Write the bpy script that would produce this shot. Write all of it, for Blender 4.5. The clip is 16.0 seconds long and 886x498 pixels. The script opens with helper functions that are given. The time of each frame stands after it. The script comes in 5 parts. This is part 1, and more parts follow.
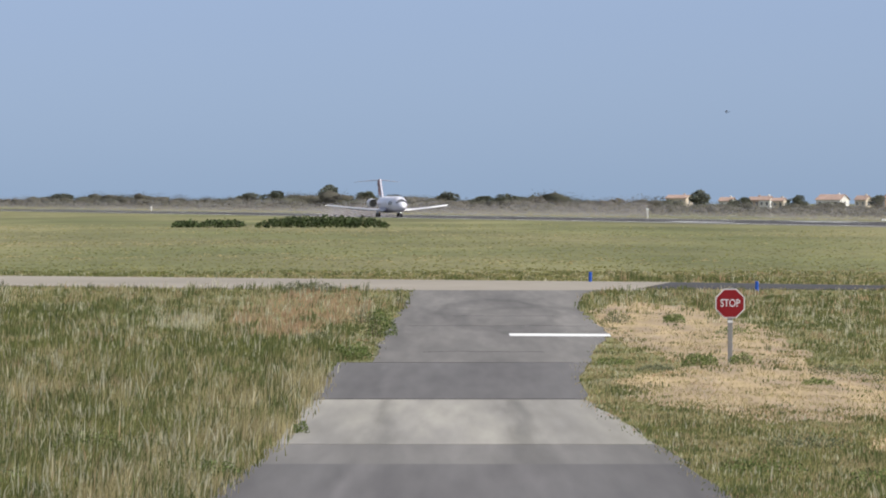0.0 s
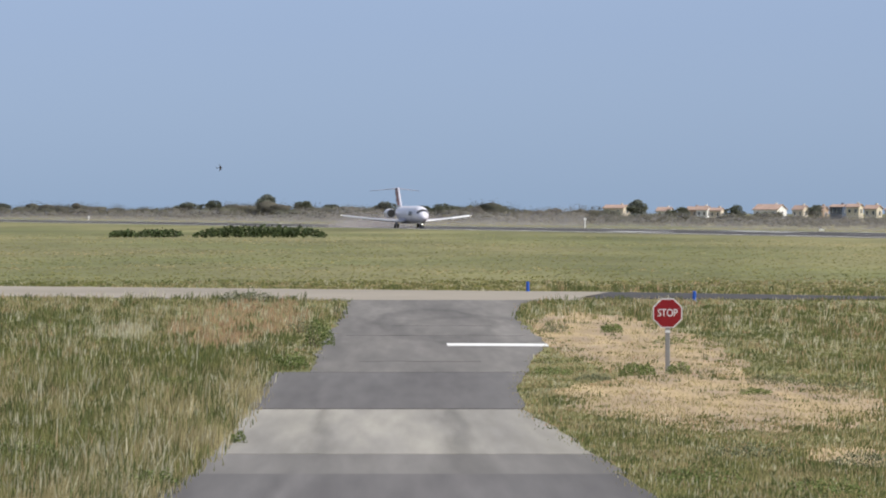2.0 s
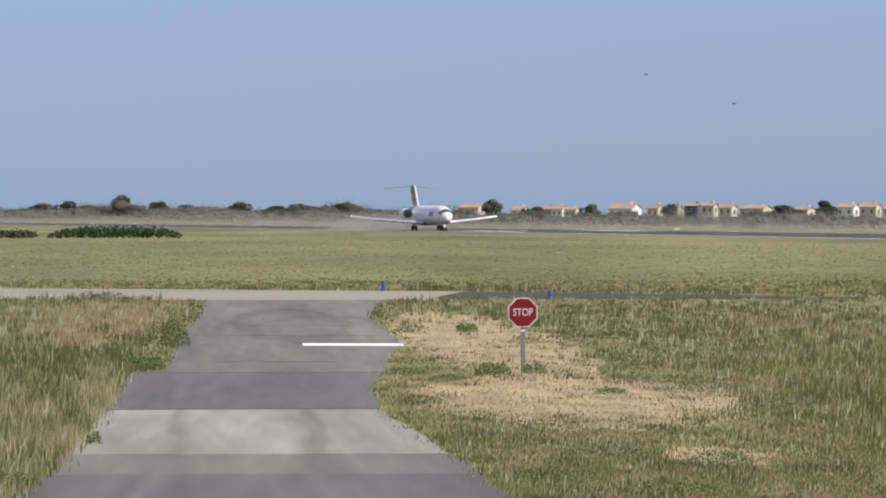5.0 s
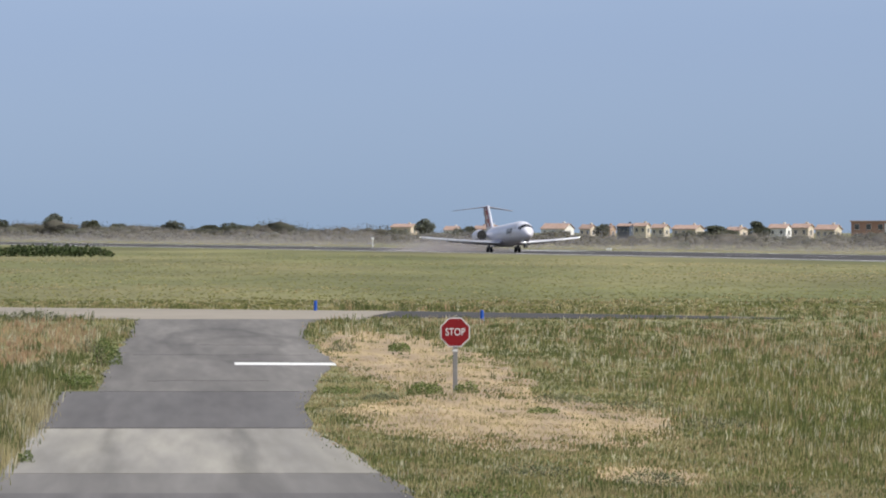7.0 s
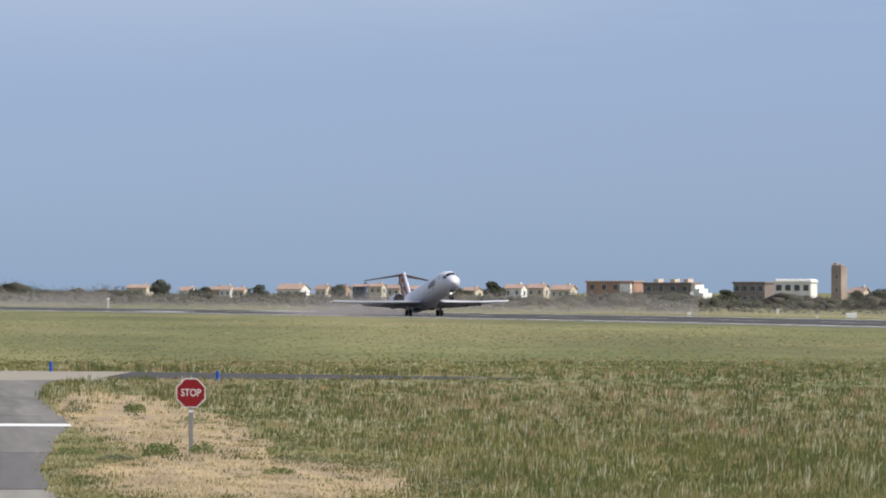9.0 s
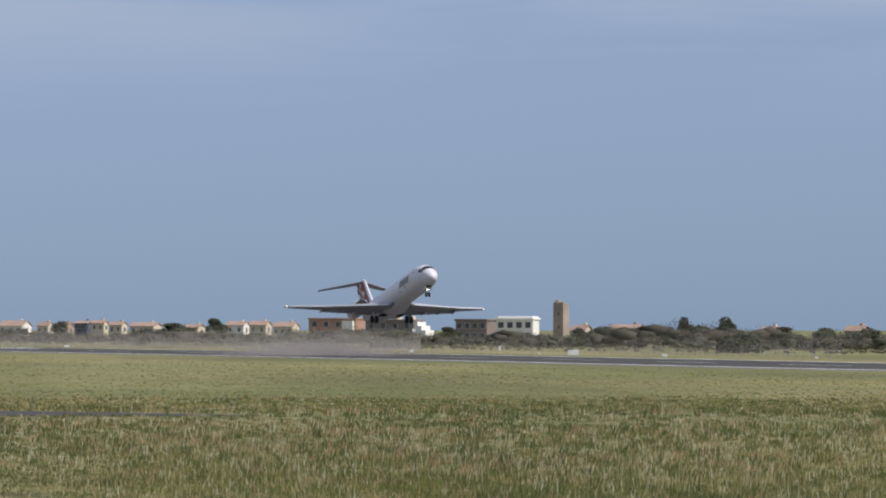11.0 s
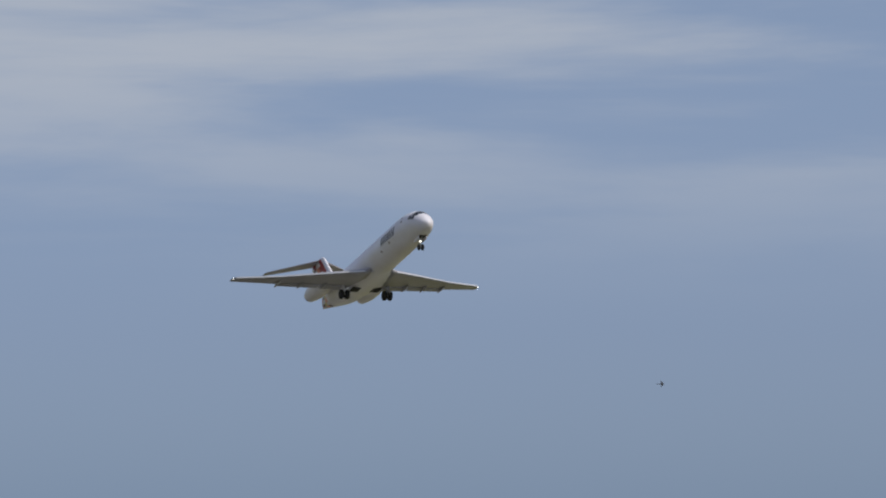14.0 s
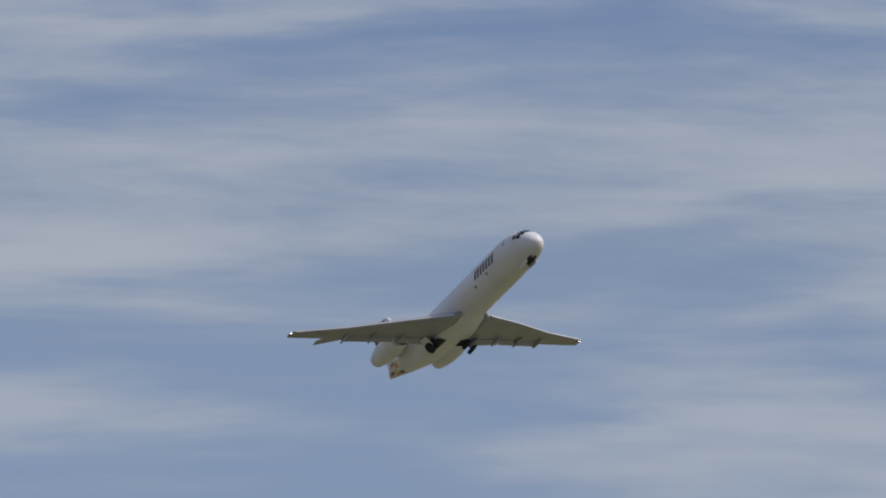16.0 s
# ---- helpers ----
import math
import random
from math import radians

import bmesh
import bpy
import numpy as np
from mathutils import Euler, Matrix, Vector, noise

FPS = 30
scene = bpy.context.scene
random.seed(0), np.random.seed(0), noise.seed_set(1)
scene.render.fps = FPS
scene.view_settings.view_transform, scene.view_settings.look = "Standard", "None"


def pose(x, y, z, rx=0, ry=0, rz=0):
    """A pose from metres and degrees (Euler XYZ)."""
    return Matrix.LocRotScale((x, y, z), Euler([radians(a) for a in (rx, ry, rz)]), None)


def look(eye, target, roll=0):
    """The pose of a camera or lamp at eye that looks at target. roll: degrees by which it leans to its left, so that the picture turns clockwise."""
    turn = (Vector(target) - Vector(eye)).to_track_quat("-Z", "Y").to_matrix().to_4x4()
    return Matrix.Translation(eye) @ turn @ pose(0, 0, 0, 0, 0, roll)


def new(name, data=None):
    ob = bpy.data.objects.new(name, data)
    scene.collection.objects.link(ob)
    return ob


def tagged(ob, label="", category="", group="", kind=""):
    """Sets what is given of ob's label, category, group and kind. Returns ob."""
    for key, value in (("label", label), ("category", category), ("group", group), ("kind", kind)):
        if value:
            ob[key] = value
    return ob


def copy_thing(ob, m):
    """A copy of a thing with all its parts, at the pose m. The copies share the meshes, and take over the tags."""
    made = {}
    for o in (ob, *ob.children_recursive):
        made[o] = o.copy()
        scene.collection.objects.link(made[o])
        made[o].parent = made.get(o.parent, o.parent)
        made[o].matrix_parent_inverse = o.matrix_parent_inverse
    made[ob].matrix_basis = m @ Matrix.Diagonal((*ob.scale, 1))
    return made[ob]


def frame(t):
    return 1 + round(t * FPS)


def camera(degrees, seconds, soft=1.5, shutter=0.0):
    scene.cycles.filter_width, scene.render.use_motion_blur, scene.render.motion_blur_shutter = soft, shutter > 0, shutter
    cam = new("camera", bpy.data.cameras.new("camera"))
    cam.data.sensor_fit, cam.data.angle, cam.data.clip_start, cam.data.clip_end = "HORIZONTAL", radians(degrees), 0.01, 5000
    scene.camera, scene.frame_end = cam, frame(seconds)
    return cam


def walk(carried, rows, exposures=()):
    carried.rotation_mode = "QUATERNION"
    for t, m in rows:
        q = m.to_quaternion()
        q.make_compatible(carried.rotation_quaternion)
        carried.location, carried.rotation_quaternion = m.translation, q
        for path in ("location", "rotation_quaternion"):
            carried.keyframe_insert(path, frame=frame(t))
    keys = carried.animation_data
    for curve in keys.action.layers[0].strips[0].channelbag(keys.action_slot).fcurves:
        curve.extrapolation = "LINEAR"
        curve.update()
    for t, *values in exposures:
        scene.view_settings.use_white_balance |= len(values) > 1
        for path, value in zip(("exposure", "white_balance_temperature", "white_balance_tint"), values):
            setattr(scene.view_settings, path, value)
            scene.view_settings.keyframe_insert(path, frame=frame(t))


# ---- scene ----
# ---- camera: it stands on a terrace and pans with a long lens ----
EYE_Z = 4.5
cam = camera(6.903, 16.0, soft=2.0)


def aim(pan, tilt, roll=0.0):
    """Camera pose: pan to the right and tilt upwards, in degrees."""
    return pose(0, 0, EYE_Z, 90 + tilt, 0, -pan) @ pose(0, 0, 0, 0, 0, roll)


walk(cam, [
    (0, aim(-0.0000, -0.4033, 0.022)),
    (0.5, aim(0.0197, -0.3834, 0.006)),
    (1, aim(0.1089, -0.3556, 0.053)),
    (1.5, aim(0.2928, -0.3434, 0.021)),
    (2, aim(0.4871, -0.3267, 0.030)),
    (2.5, aim(0.7354, -0.3408, 0.072)),
    (3, aim(1.2261, -0.3036, 0.002)),
    (3.5, aim(1.2379, -0.2975, 0.035)),
    (4, aim(1.3097, -0.3479, 0.055)),
    (4.2, aim(1.4114, -0.3373, -0.040)),
    (6.3, aim(1.8320, -0.3180, -0.000)),
    (6.5, aim(1.8351, -0.2640, 0.032)),
    (7, aim(2.1436, -0.1767, 0.026)),
    (7.2, aim(2.5233, -0.1404, -0.000)),
    (7.5, aim(3.0298, -0.0391, -0.048)),
    (8, aim(3.5703, 0.1206, -0.082)),
    (8.2, aim(3.6756, 0.2428, -0.086)),
    (10.3, aim(5.5014, 0.3520, 0.065)),
    (10.5, aim(5.7339, 0.4156, 0.058)),
    (11, aim(6.3712, 0.5837, 0.022)),
    (11.5, aim(6.9965, 0.6130, 0.030)),
    (12, aim(7.5465, 0.5610, 0.033)),
    (12.5, aim(8.2289, 0.6522, -0.000)),
    (13, aim(8.9020, 0.8965, -0.135)),
    (13.5, aim(9.8401, 1.3205, -0.163)),
    (14, aim(10.8598, 2.0384, 0.000)),
    (14.5, aim(11.6487, 3.0874, 0.000)),
    (15, aim(12.5434, 3.4576, 0.000)),
    (15.5, aim(13.9846, 3.8322, 0.000)),
    (16, aim(14.8176, 4.9649, 0.000)),
], exposures=[
    (0, 0.03), (8, 0.01), (10.5, -0.10), (11, -0.21), (13, -0.3), (13.5, -0.36), (14.5, -0.54), (16, -0.56),
])

# ---- sky and sun ----
SUN_AZ, SUN_EL = 118.0, 48.0
world = bpy.data.worlds.new("sky")
scene.world = world
world.use_nodes = True
wt = world.node_tree
wn, wl = wt.nodes, wt.links
bg = wn["Background"]
sky = wn.new("ShaderNodeTexSky")
sky.sky_type = "NISHITA"
sky.sun_disc = False
sky.sun_elevation = radians(SUN_EL)
sky.sun_rotation = radians(SUN_AZ)
sky.air_density, sky.dust_density, sky.ozone_density = 1.0, 0.3, 4.0
tint = wn.new("ShaderNodeMix")
tint.data_type, tint.blend_type = "RGBA", "MULTIPLY"
tint.inputs[0].default_value = 1.0
wz = wn.new("ShaderNodeTexCoord")
wzs = wn.new("ShaderNodeSeparateXYZ")
wl.new(wz.outputs["Generated"], wzs.inputs[0])
wgrad = wn.new("ShaderNodeValToRGB")
for pos, rgb in ((0.025, (0.60, 0.72, 1.22)), (0.09, (0.88, 0.82, 1.0))):
    wgrad.color_ramp.elements.new(pos).color = (*rgb, 1)
wgrad.color_ramp.elements[0].color = (0.54, 0.75, 1.35, 1)
wgrad.color_ramp.elements[-1].color = (0.9, 0.9, 1.0, 1)
wl.new(wzs.outputs[2], wgrad.inputs[0])
wl.new(wgrad.outputs[0], tint.inputs[7])
wl.new(sky.outputs[0], tint.inputs[6])
# thin streaks of high cloud that begin a few degrees above the horizon
wcoord = wn.new("ShaderNodeTexCoord")
wmap = wn.new("ShaderNodeMapping")
wmap.inputs["Scale"].default_value = (11.0, 11.0, 78.0)
wmap.inputs["Location"].default_value = (3.1, 0.0, 1.7)
wl.new(wcoord.outputs["Generated"], wmap.inputs[0])
wnoise = wn.new("ShaderNodeTexNoise")
wnoise.inputs["Scale"].default_value = 1.0
wnoise.inputs["Detail"].default_value = 8.0
wnoise.inputs["Roughness"].default_value = 0.54
wnoise.inputs["Distortion"].default_value = 0.22
wl.new(wmap.outputs[0], wnoise.inputs["Vector"])
wramp = wn.new("ShaderNodeMapRange")
wramp.interpolation_type = "SMOOTHSTEP"
wramp.inputs[1].default_value, wramp.inputs[2].default_value = 0.34, 0.66
wl.new(wnoise.outputs[0], wramp.inputs[0])
wsep = wn.new("ShaderNodeSeparateXYZ")
wl.new(wcoord.outputs["Generated"], wsep.inputs[0])
wband = wn.new("ShaderNodeMapRange")
wband.interpolation_type = "SMOOTHSTEP"
wband.inputs[1].default_value, wband.inputs[2].default_value = 0.024, 0.068
wl.new(wsep.outputs[2], wband.inputs[0])
wmul = wn.new("ShaderNodeMath")
wmul.operation = "MULTIPLY"
wl.new(wramp.outputs[0], wmul.inputs[0])
wl.new(wband.outputs[0], wmul.inputs[1])
wmul2 = wn.new("ShaderNodeMath")
wmul2.operation = "MULTIPLY"
wmul2.inputs[1].default_value = 0.85
wl.new(wmul.outputs[0], wmul2.inputs[0])
wmix = wn.new("ShaderNodeMix")
wmix.data_type = "RGBA"
wmix.inputs[7].default_value = (6.0, 6.5, 7.4, 1)
wl.new(wmul2.outputs[0], wmix.inputs[0])
wl.new(tint.outputs[2], wmix.inputs[6])
wl.new(wmix.outputs[2], bg.inputs[0])
bg.inputs[1].default_value = 0.10

sun = new("sun", bpy.data.lights.new("sun", "SUN"))
sun.data.energy, sun.data.angle, sun.data.color = 4.8, radians(0.6), (1.0, 0.95, 0.86)
sa, se = radians(SUN_AZ), radians(SUN_EL)
sun.matrix_world = look((0, 0, 60), (-60 * math.sin(sa) * math.cos(se), -60 * math.cos(sa) * math.cos(se), 60 - 60 * math.sin(se)))


# ---- materials ----
def material(name, base, rough=0.7, metal=0.0, vary=0.15, scale=2.0, fine=0.0, bump=0.0, island=0.0, other=None, stretch=(1, 1, 1), patch=0.0, patch_scale=0.05, obrand=0.0, leafy=0.0):
    """Colour with coarse and fine variation, an optional second colour in patches, and fine relief."""
    m = bpy.data.materials.new(name)
    m.use_nodes = True
    nt = m.node_tree
    n, l = nt.nodes, nt.links
    b = n["Principled BSDF"]
    b.inputs["Roughness"].default_value, b.inputs["Metallic"].default_value = rough, metal
    b.inputs["Specular IOR Level"].default_value = 0.3
    geo = n.new("ShaderNodeTexCoord")
    mp = n.new("ShaderNodeMapping")
    mp.inputs["Scale"].default_value = stretch
    l.new(geo.outputs["Object"], mp.inputs[0])
    col = n.new("ShaderNodeRGB")
    col.outputs[0].default_value = (*base, 1)
    out = col.outputs[0]

    def noise_at(s, detail=4):
        t = n.new("ShaderNodeTexNoise")
        t.inputs["Scale"].default_value, t.inputs["Detail"].default_value = s, detail
        l.new(mp.outputs[0], t.inputs["Vector"])
        return t.outputs[0]

    if other:
        mr = n.new("ShaderNodeMapRange")
        mr.inputs[1].default_value, mr.inputs[2].default_value = 0.5 - patch, 0.5 + patch
        l.new(noise_at(patch_scale, 5), mr.inputs[0])
        mx = n.new("ShaderNodeMix")
        mx.data_type = "RGBA"
        mx.inputs[7].default_value = (*other, 1)
        l.new(mr.outputs[0], mx.inputs[0])
        l.new(out, mx.inputs[6])
        out = mx.outputs[2]

    def scaled(out, factor, amount):
        mr = n.new("ShaderNodeMapRange")
        mr.inputs[1].default_value, mr.inputs[2].default_value = 0.25, 0.75
        mr.inputs[3].default_value, mr.inputs[4].default_value = 1 - amount, 1 + amount
        l.new(factor, mr.inputs[0])
        hs = n.new("ShaderNodeHueSaturation")
        l.new(mr.outputs[0], hs.inputs["Value"])
        l.new(out, hs.inputs["Color"])
        return hs.outputs[0]

    if vary:
        out = scaled(out, noise_at(scale), vary)
    if fine:
        out = scaled(out, noise_at(scale * 9), fine)
    if island:
        g = n.new("ShaderNodeNewGeometry")
        out = scaled(out, g.outputs["Random Per Island"], island)
    if obrand:
        o = n.new("ShaderNodeObjectInfo")
        out = scaled(out, o.outputs["Random"], obrand)
    l.new(out, b.inputs["Base Color"])
    if bump:
        bp = n.new("ShaderNodeBump")
        bp.inputs["Strength"].default_value, bp.inputs["Distance"].default_value = bump, 0.02
        l.new(noise_at(scale * 12), bp.inputs["Height"])
        l.new(bp.outputs[0], b.inputs["Normal"])
    if leafy:
        tr = n.new("ShaderNodeBsdfTranslucent")
        l.new(out, tr.inputs[0])
        mixs = n.new("ShaderNodeMixShader")
        mixs.inputs[0].default_value = leafy
        l.new(b.outputs[0], mixs.inputs[1])
        l.new(tr.outputs[0], mixs.inputs[2])
        l.new(mixs.outputs[0], n["Material Output"].inputs[0])
    return m


def glow(name, colour, strength):
    m = bpy.data.materials.new(name)
    m.use_nodes = True
    b = m.node_tree.nodes["Principled BSDF"]
    b.inputs["Emission Color"].default_value = (*colour, 1)
    b.inputs["Emission Strength"].default_value = strength
    return m


M_GROUND = material("meadow", (0.130, 0.138, 0.050), 0.95, vary=0.30, scale=0.10, fine=0.2, other=(0.215, 0.195, 0.088), patch=0.13, patch_scale=0.06, stretch=(0.4, 0.06, 1))
M_STRAW = material("dry straw ground", (0.42, 0.315, 0.175), 0.95, vary=0.2, scale=1.0, fine=0.2, bump=0.4, other=(0.31, 0.235, 0.155), patch=0.12, patch_scale=0.9, stretch=(1, 0.07, 1))
def paving(name, base, other, tracks, ring=0.0, patch_scale=0.5):
    """Worn paving: mottled colour, dark wheel tracks along the road and an optional round scuff from turning wheels."""
    m = material(name, base, 0.9, vary=0.24, scale=0.3, fine=0.14, bump=0.3, other=other, patch=0.12, patch_scale=patch_scale, stretch=(1, 0.04, 1))
    nt = m.node_tree
    n, l = nt.nodes, nt.links
    b = n["Principled BSDF"]
    was = b.inputs["Base Color"].links[0].from_socket
    co = n.new("ShaderNodeTexCoord")
    mp = n.new("ShaderNodeMapping")
    mp.inputs["Scale"].default_value = (1.0, 0.03, 1)
    l.new(co.outputs["Object"], mp.inputs[0])
    nz = n.new("ShaderNodeTexNoise")
    nz.inputs["Scale"].default_value, nz.inputs["Detail"].default_value = 1.1, 5
    l.new(mp.outputs[0], nz.inputs["Vector"])
    sp = n.new("ShaderNodeSeparateXYZ")
    l.new(co.outputs["Object"], sp.inputs[0])

    def calc(op, a, c):
        k = n.new("ShaderNodeMath")
        k.operation = op
        for q, v in enumerate((a, c)):
            if isinstance(v, (int, float)):
                k.inputs[q].default_value = v
            else:
                l.new(v, k.inputs[q])
        return k.outputs[0]

    def falloff(d, width):
        r = n.new("ShaderNodeMapRange")
        r.interpolation_type = "SMOOTHSTEP"
        r.inputs[1].default_value, r.inputs[2].default_value = 0.0, width
        r.inputs[3].default_value, r.inputs[4].default_value = 1.0, 0.0
        l.new(d, r.inputs[0])
        return r.outputs[0]

    wander = calc("ADD", sp.outputs[0], calc("MULTIPLY", calc("SUBTRACT", nz.outputs[0], 0.5), 1.9))
    mask = None
    for c, w in ((-1.3, 0.42), (1.55, 0.5)):
        f = falloff(calc("ABSOLUTE", calc("SUBTRACT", wander, c), 0), w)
        mask = f if mask is None else calc("MAXIMUM", mask, f)
    mask = calc("MULTIPLY", mask, calc("MULTIPLY", calc("SUBTRACT", nz.outputs[0], 0.22), tracks * 1.7))
    if ring:
        for cx, cy, rx, ry in ((2.1, 285, 2.1, 34), (3.6, 268, 3.0, 30)):
            ex = calc("POWER", calc("DIVIDE", calc("SUBTRACT", wander, cx), rx), 2)
            ey = calc("POWER", calc("DIVIDE", calc("SUBTRACT", sp.outputs[1], cy), ry), 2)
            d = calc("ABSOLUTE", calc("SUBTRACT", calc("ADD", ex, ey), 1.0), 0)
            mask = calc("MAXIMUM", mask, calc("MULTIPLY", falloff(d, 0.42), calc("MULTIPLY", nz.outputs[0], ring)))
    hs = n.new("ShaderNodeHueSaturation")
    l.new(was, hs.inputs["Color"])
    l.new(calc("SUBTRACT", 1.0, mask), hs.inputs["Value"])
    l.new(hs.outputs[0], b.inputs["Base Color"])
    return m


M_ASPH_OLD = paving("old asphalt", (0.140, 0.130, 0.120), (0.185, 0.172, 0.157), 0.25, 0.42)
M_ASPH = paving("asphalt", (0.112, 0.104, 0.100), (0.135, 0.127, 0.122), -0.32)
M_ASPH_GREY = paving("grey asphalt", (0.150, 0.140, 0.128), (0.19, 0.178, 0.165), 0.2)
M_CONC = paving("worn concrete", (0.315, 0.295, 0.255), (0.245, 0.23, 0.207), 0.62, 0.0, 0.7)
M_CONC_TAXI = material("pale concrete", (0.30, 0.265, 0.215), 0.9, vary=0.12, scale=0.05, fine=0.1)
M_RUNWAY = material("runway asphalt", (0.06, 0.056, 0.054), 0.9, vary=0.2, scale=0.02, fine=0.12)
M_LINE = material("white road paint", (0.78, 0.77, 0.74), 0.6, vary=0.1, scale=3.0)


# ---- builders ----
def mesh_of(name, bm, mat, smooth=False):
    bmesh.ops.recalc_face_normals(bm, faces=bm.faces)
    me = bpy.data.meshes.new(name)
    bm.to_mesh(me)
    bm.free()
    for m in (mat if isinstance(mat, (list, tuple)) else [mat]):
        me.materials.append(m)
    if smooth:
        for p in me.polygons:
            p.use_smooth = True
    return me


def part(name, bm, mat, parent=None, label="", m=None, smooth=False):
    """One mesh object from a bmesh (or a ready mesh), under a thing or a part."""
    me = bm if isinstance(bm, bpy.types.Mesh) else mesh_of(name, bm, mat, smooth)
    ob = new(name, me)
    if parent:
        ob.parent = parent
    if m is not None:
        ob.matrix_basis = m
    if label:
        ob["label"] = label
    return ob


def thing(name, label, category, m=None, group="", kind=""):
    ob = new(name)
    if m is not None:
        ob.matrix_basis = m
    return tagged(ob, label, category, group, kind)


def box(sx, sy, sz, at=(0, 0, 0), bm=None, bevel=0.0):
    bm = bm or bmesh.new()
    r = bmesh.ops.create_cube(bm, size=1)
    bmesh.ops.transform(bm, matrix=Matrix.Translation(at) @ Matrix.Diagonal((sx, sy, sz, 1)), verts=r["verts"])
    if bevel:
        es = {e for v in r["verts"] for e in v.link_edges}
        bmesh.ops.bevel(bm, geom=list(es), offset=bevel, segments=1, affect="EDGES")
    return bm


def tube(a, b, r0, r1=None, segs=12, bm=None):
    """A capped, tapered cylinder from a to b."""
    bm = bm or bmesh.new()
    a, b = Vector(a), Vector(b)
    r1 = r0 if r1 is None else r1
    d = b - a
    made = bmesh.ops.create_cone(bm, cap_ends=True, segments=segs, radius1=r0, radius2=r1, depth=d.length)
    turn = d.to_track_quat("Z", "Y").to_matrix().to_4x4()
    bmesh.ops.transform(bm, matrix=Matrix.Translation((a + b) / 2) @ turn, verts=made["verts"])
    return bm


def loft(rings, bm=None, caps=True):
    """Skin over rings of points with equal counts."""
    bm = bm or bmesh.new()
    vs = [[bm.verts.new(p) for p in r] for r in rings]
    n = len(vs[0])
    for a, b in zip(vs, vs[1:]):
        for i in range(n):
            bm.faces.new((a[i], a[(i + 1) % n], b[(i + 1) % n], b[i]))
    if caps:
        bm.faces.new(vs[0])
        bm.faces.new(vs[-1])
    return bm


def prism(outline, z0, z1, bm=None):
    """Extrude a plan outline from z0 to z1."""
    return loft([[(x, y, z0) for x, y in outline], [(x, y, z1) for x, y in outline]], bm)


def lathe(profile, segs=24, axis="x", bm=None, at=(0, 0, 0)):
    """Revolve (along, radius) pairs round the x axis (or y)."""
    rings = []
    for s, r in profile:
        ring = []
        for i in range(segs):
            a = 2 * math.pi * i / segs
            p = (s, r * math.cos(a), r * math.sin(a)) if axis == "x" else (r * math.cos(a), s, r * math.sin(a))
            ring.append((p[0] + at[0], p[1] + at[1], p[2] + at[2]))
        rings.append(ring)
    return loft(rings, bm)


# ---- ground, road, taxiway and runway ----
bm = bmesh.new()
bmesh.ops.create_grid(bm, x_segments=40, y_segments=40, size=4900)
ground = part("ground", bm, M_GROUND)
tagged(ground, "flat green and straw-coloured airfield meadow", "ground", kind="structure")


def slab(name, outline, mat, top, label, category, parent=None):
    ob = part(name, prism(outline, -0.05, top), mat, parent)
    return tagged(ob, label, category, kind="structure") if parent is None else ob


def wobble(pts, amount, step, seed):
    """A polyline with small breaks along it."""
    rnd = random.Random(seed)
    out = []
    for (x0, y0), (x1, y1) in zip(pts, pts[1:]):
        k = max(1, int(math.hypot(x1 - x0, y1 - y0) / step))
        for i in range(k):
            f = i / k
            out.append((x0 + (x1 - x0) * f + rnd.uniform(-amount, amount), y0 + (y1 - y0) * f))
    return out + [pts[-1]]


LEFT_EDGE = [(-4.3, 60), (-3.55, 105), (-3.05, 133), (-2.85, 162), (-2.95, 198)]
LEFT_EDGE_2 = [(-1.95, 201), (-1.9, 238), (-1.55, 300), (-1.5, 352)]
RIGHT_EDGE = [(5.4, 60), (4.35, 108), (3.9, 133), (3.2, 160), (3.55, 190), (4.3, 210), (5.45, 240), (5.4, 290), (6.4, 340), (7.6, 352)]


def edge_x(edge, y):
    for (x0, y0), (x1, y1) in zip(edge, edge[1:]):
        if y0 <= y <= y1:
            return x0 + (x1 - x0) * (y - y0) / (y1 - y0)
    return edge[0][0] if y < edge[0][1] else edge[-1][0]


def road_strip(name, y0, y1, mat, top, label, parent, seed):
    left = LEFT_EDGE if y1 < 200 else LEFT_EDGE_2
    k = max(3, int((y1 - y0) / 4.0))
    rnd = random.Random(seed)
    ys = [y0 + (y1 - y0) * i / k for i in range(k + 1)]
    lf = [(edge_x(left, y) + rnd.uniform(-0.12, 0.12), y) for y in ys]
    rt = [(edge_x(RIGHT_EDGE, y) + rnd.uniform(-0.12, 0.12), y) for y in ys]
    return part(name, prism(lf + rt[::-1], -0.05, top), mat, parent, label)


road = tagged(new("road"), "patched service road of asphalt and concrete strips", "road", kind="structure")
road_strip("asphalt_patch", 60, 122.8, M_ASPH, 0.040, "dark asphalt", road, 1)
road_strip("asphalt_patch", 122.9, 132.7, M_ASPH_GREY, 0.034, "grey asphalt", road, 2)
road_strip("concrete_patch", 132.8, 162.2, M_CONC, 0.038, "pale worn concrete", road, 3)
road_strip("asphalt_patch", 162.4, 198.0, M_ASPH, 0.046, "dark asphalt", road, 4)
road_strip("asphalt_patch", 198.1, 353.0, M_ASPH_OLD, 0.040, "old grey asphalt", road, 5)
part("stop_line", prism([(2.16, 236.2), (5.40, 235.4), (5.42, 239.8), (2.16, 240.6)], 0.03, 0.046), M_LINE, road, "white painted stop line")

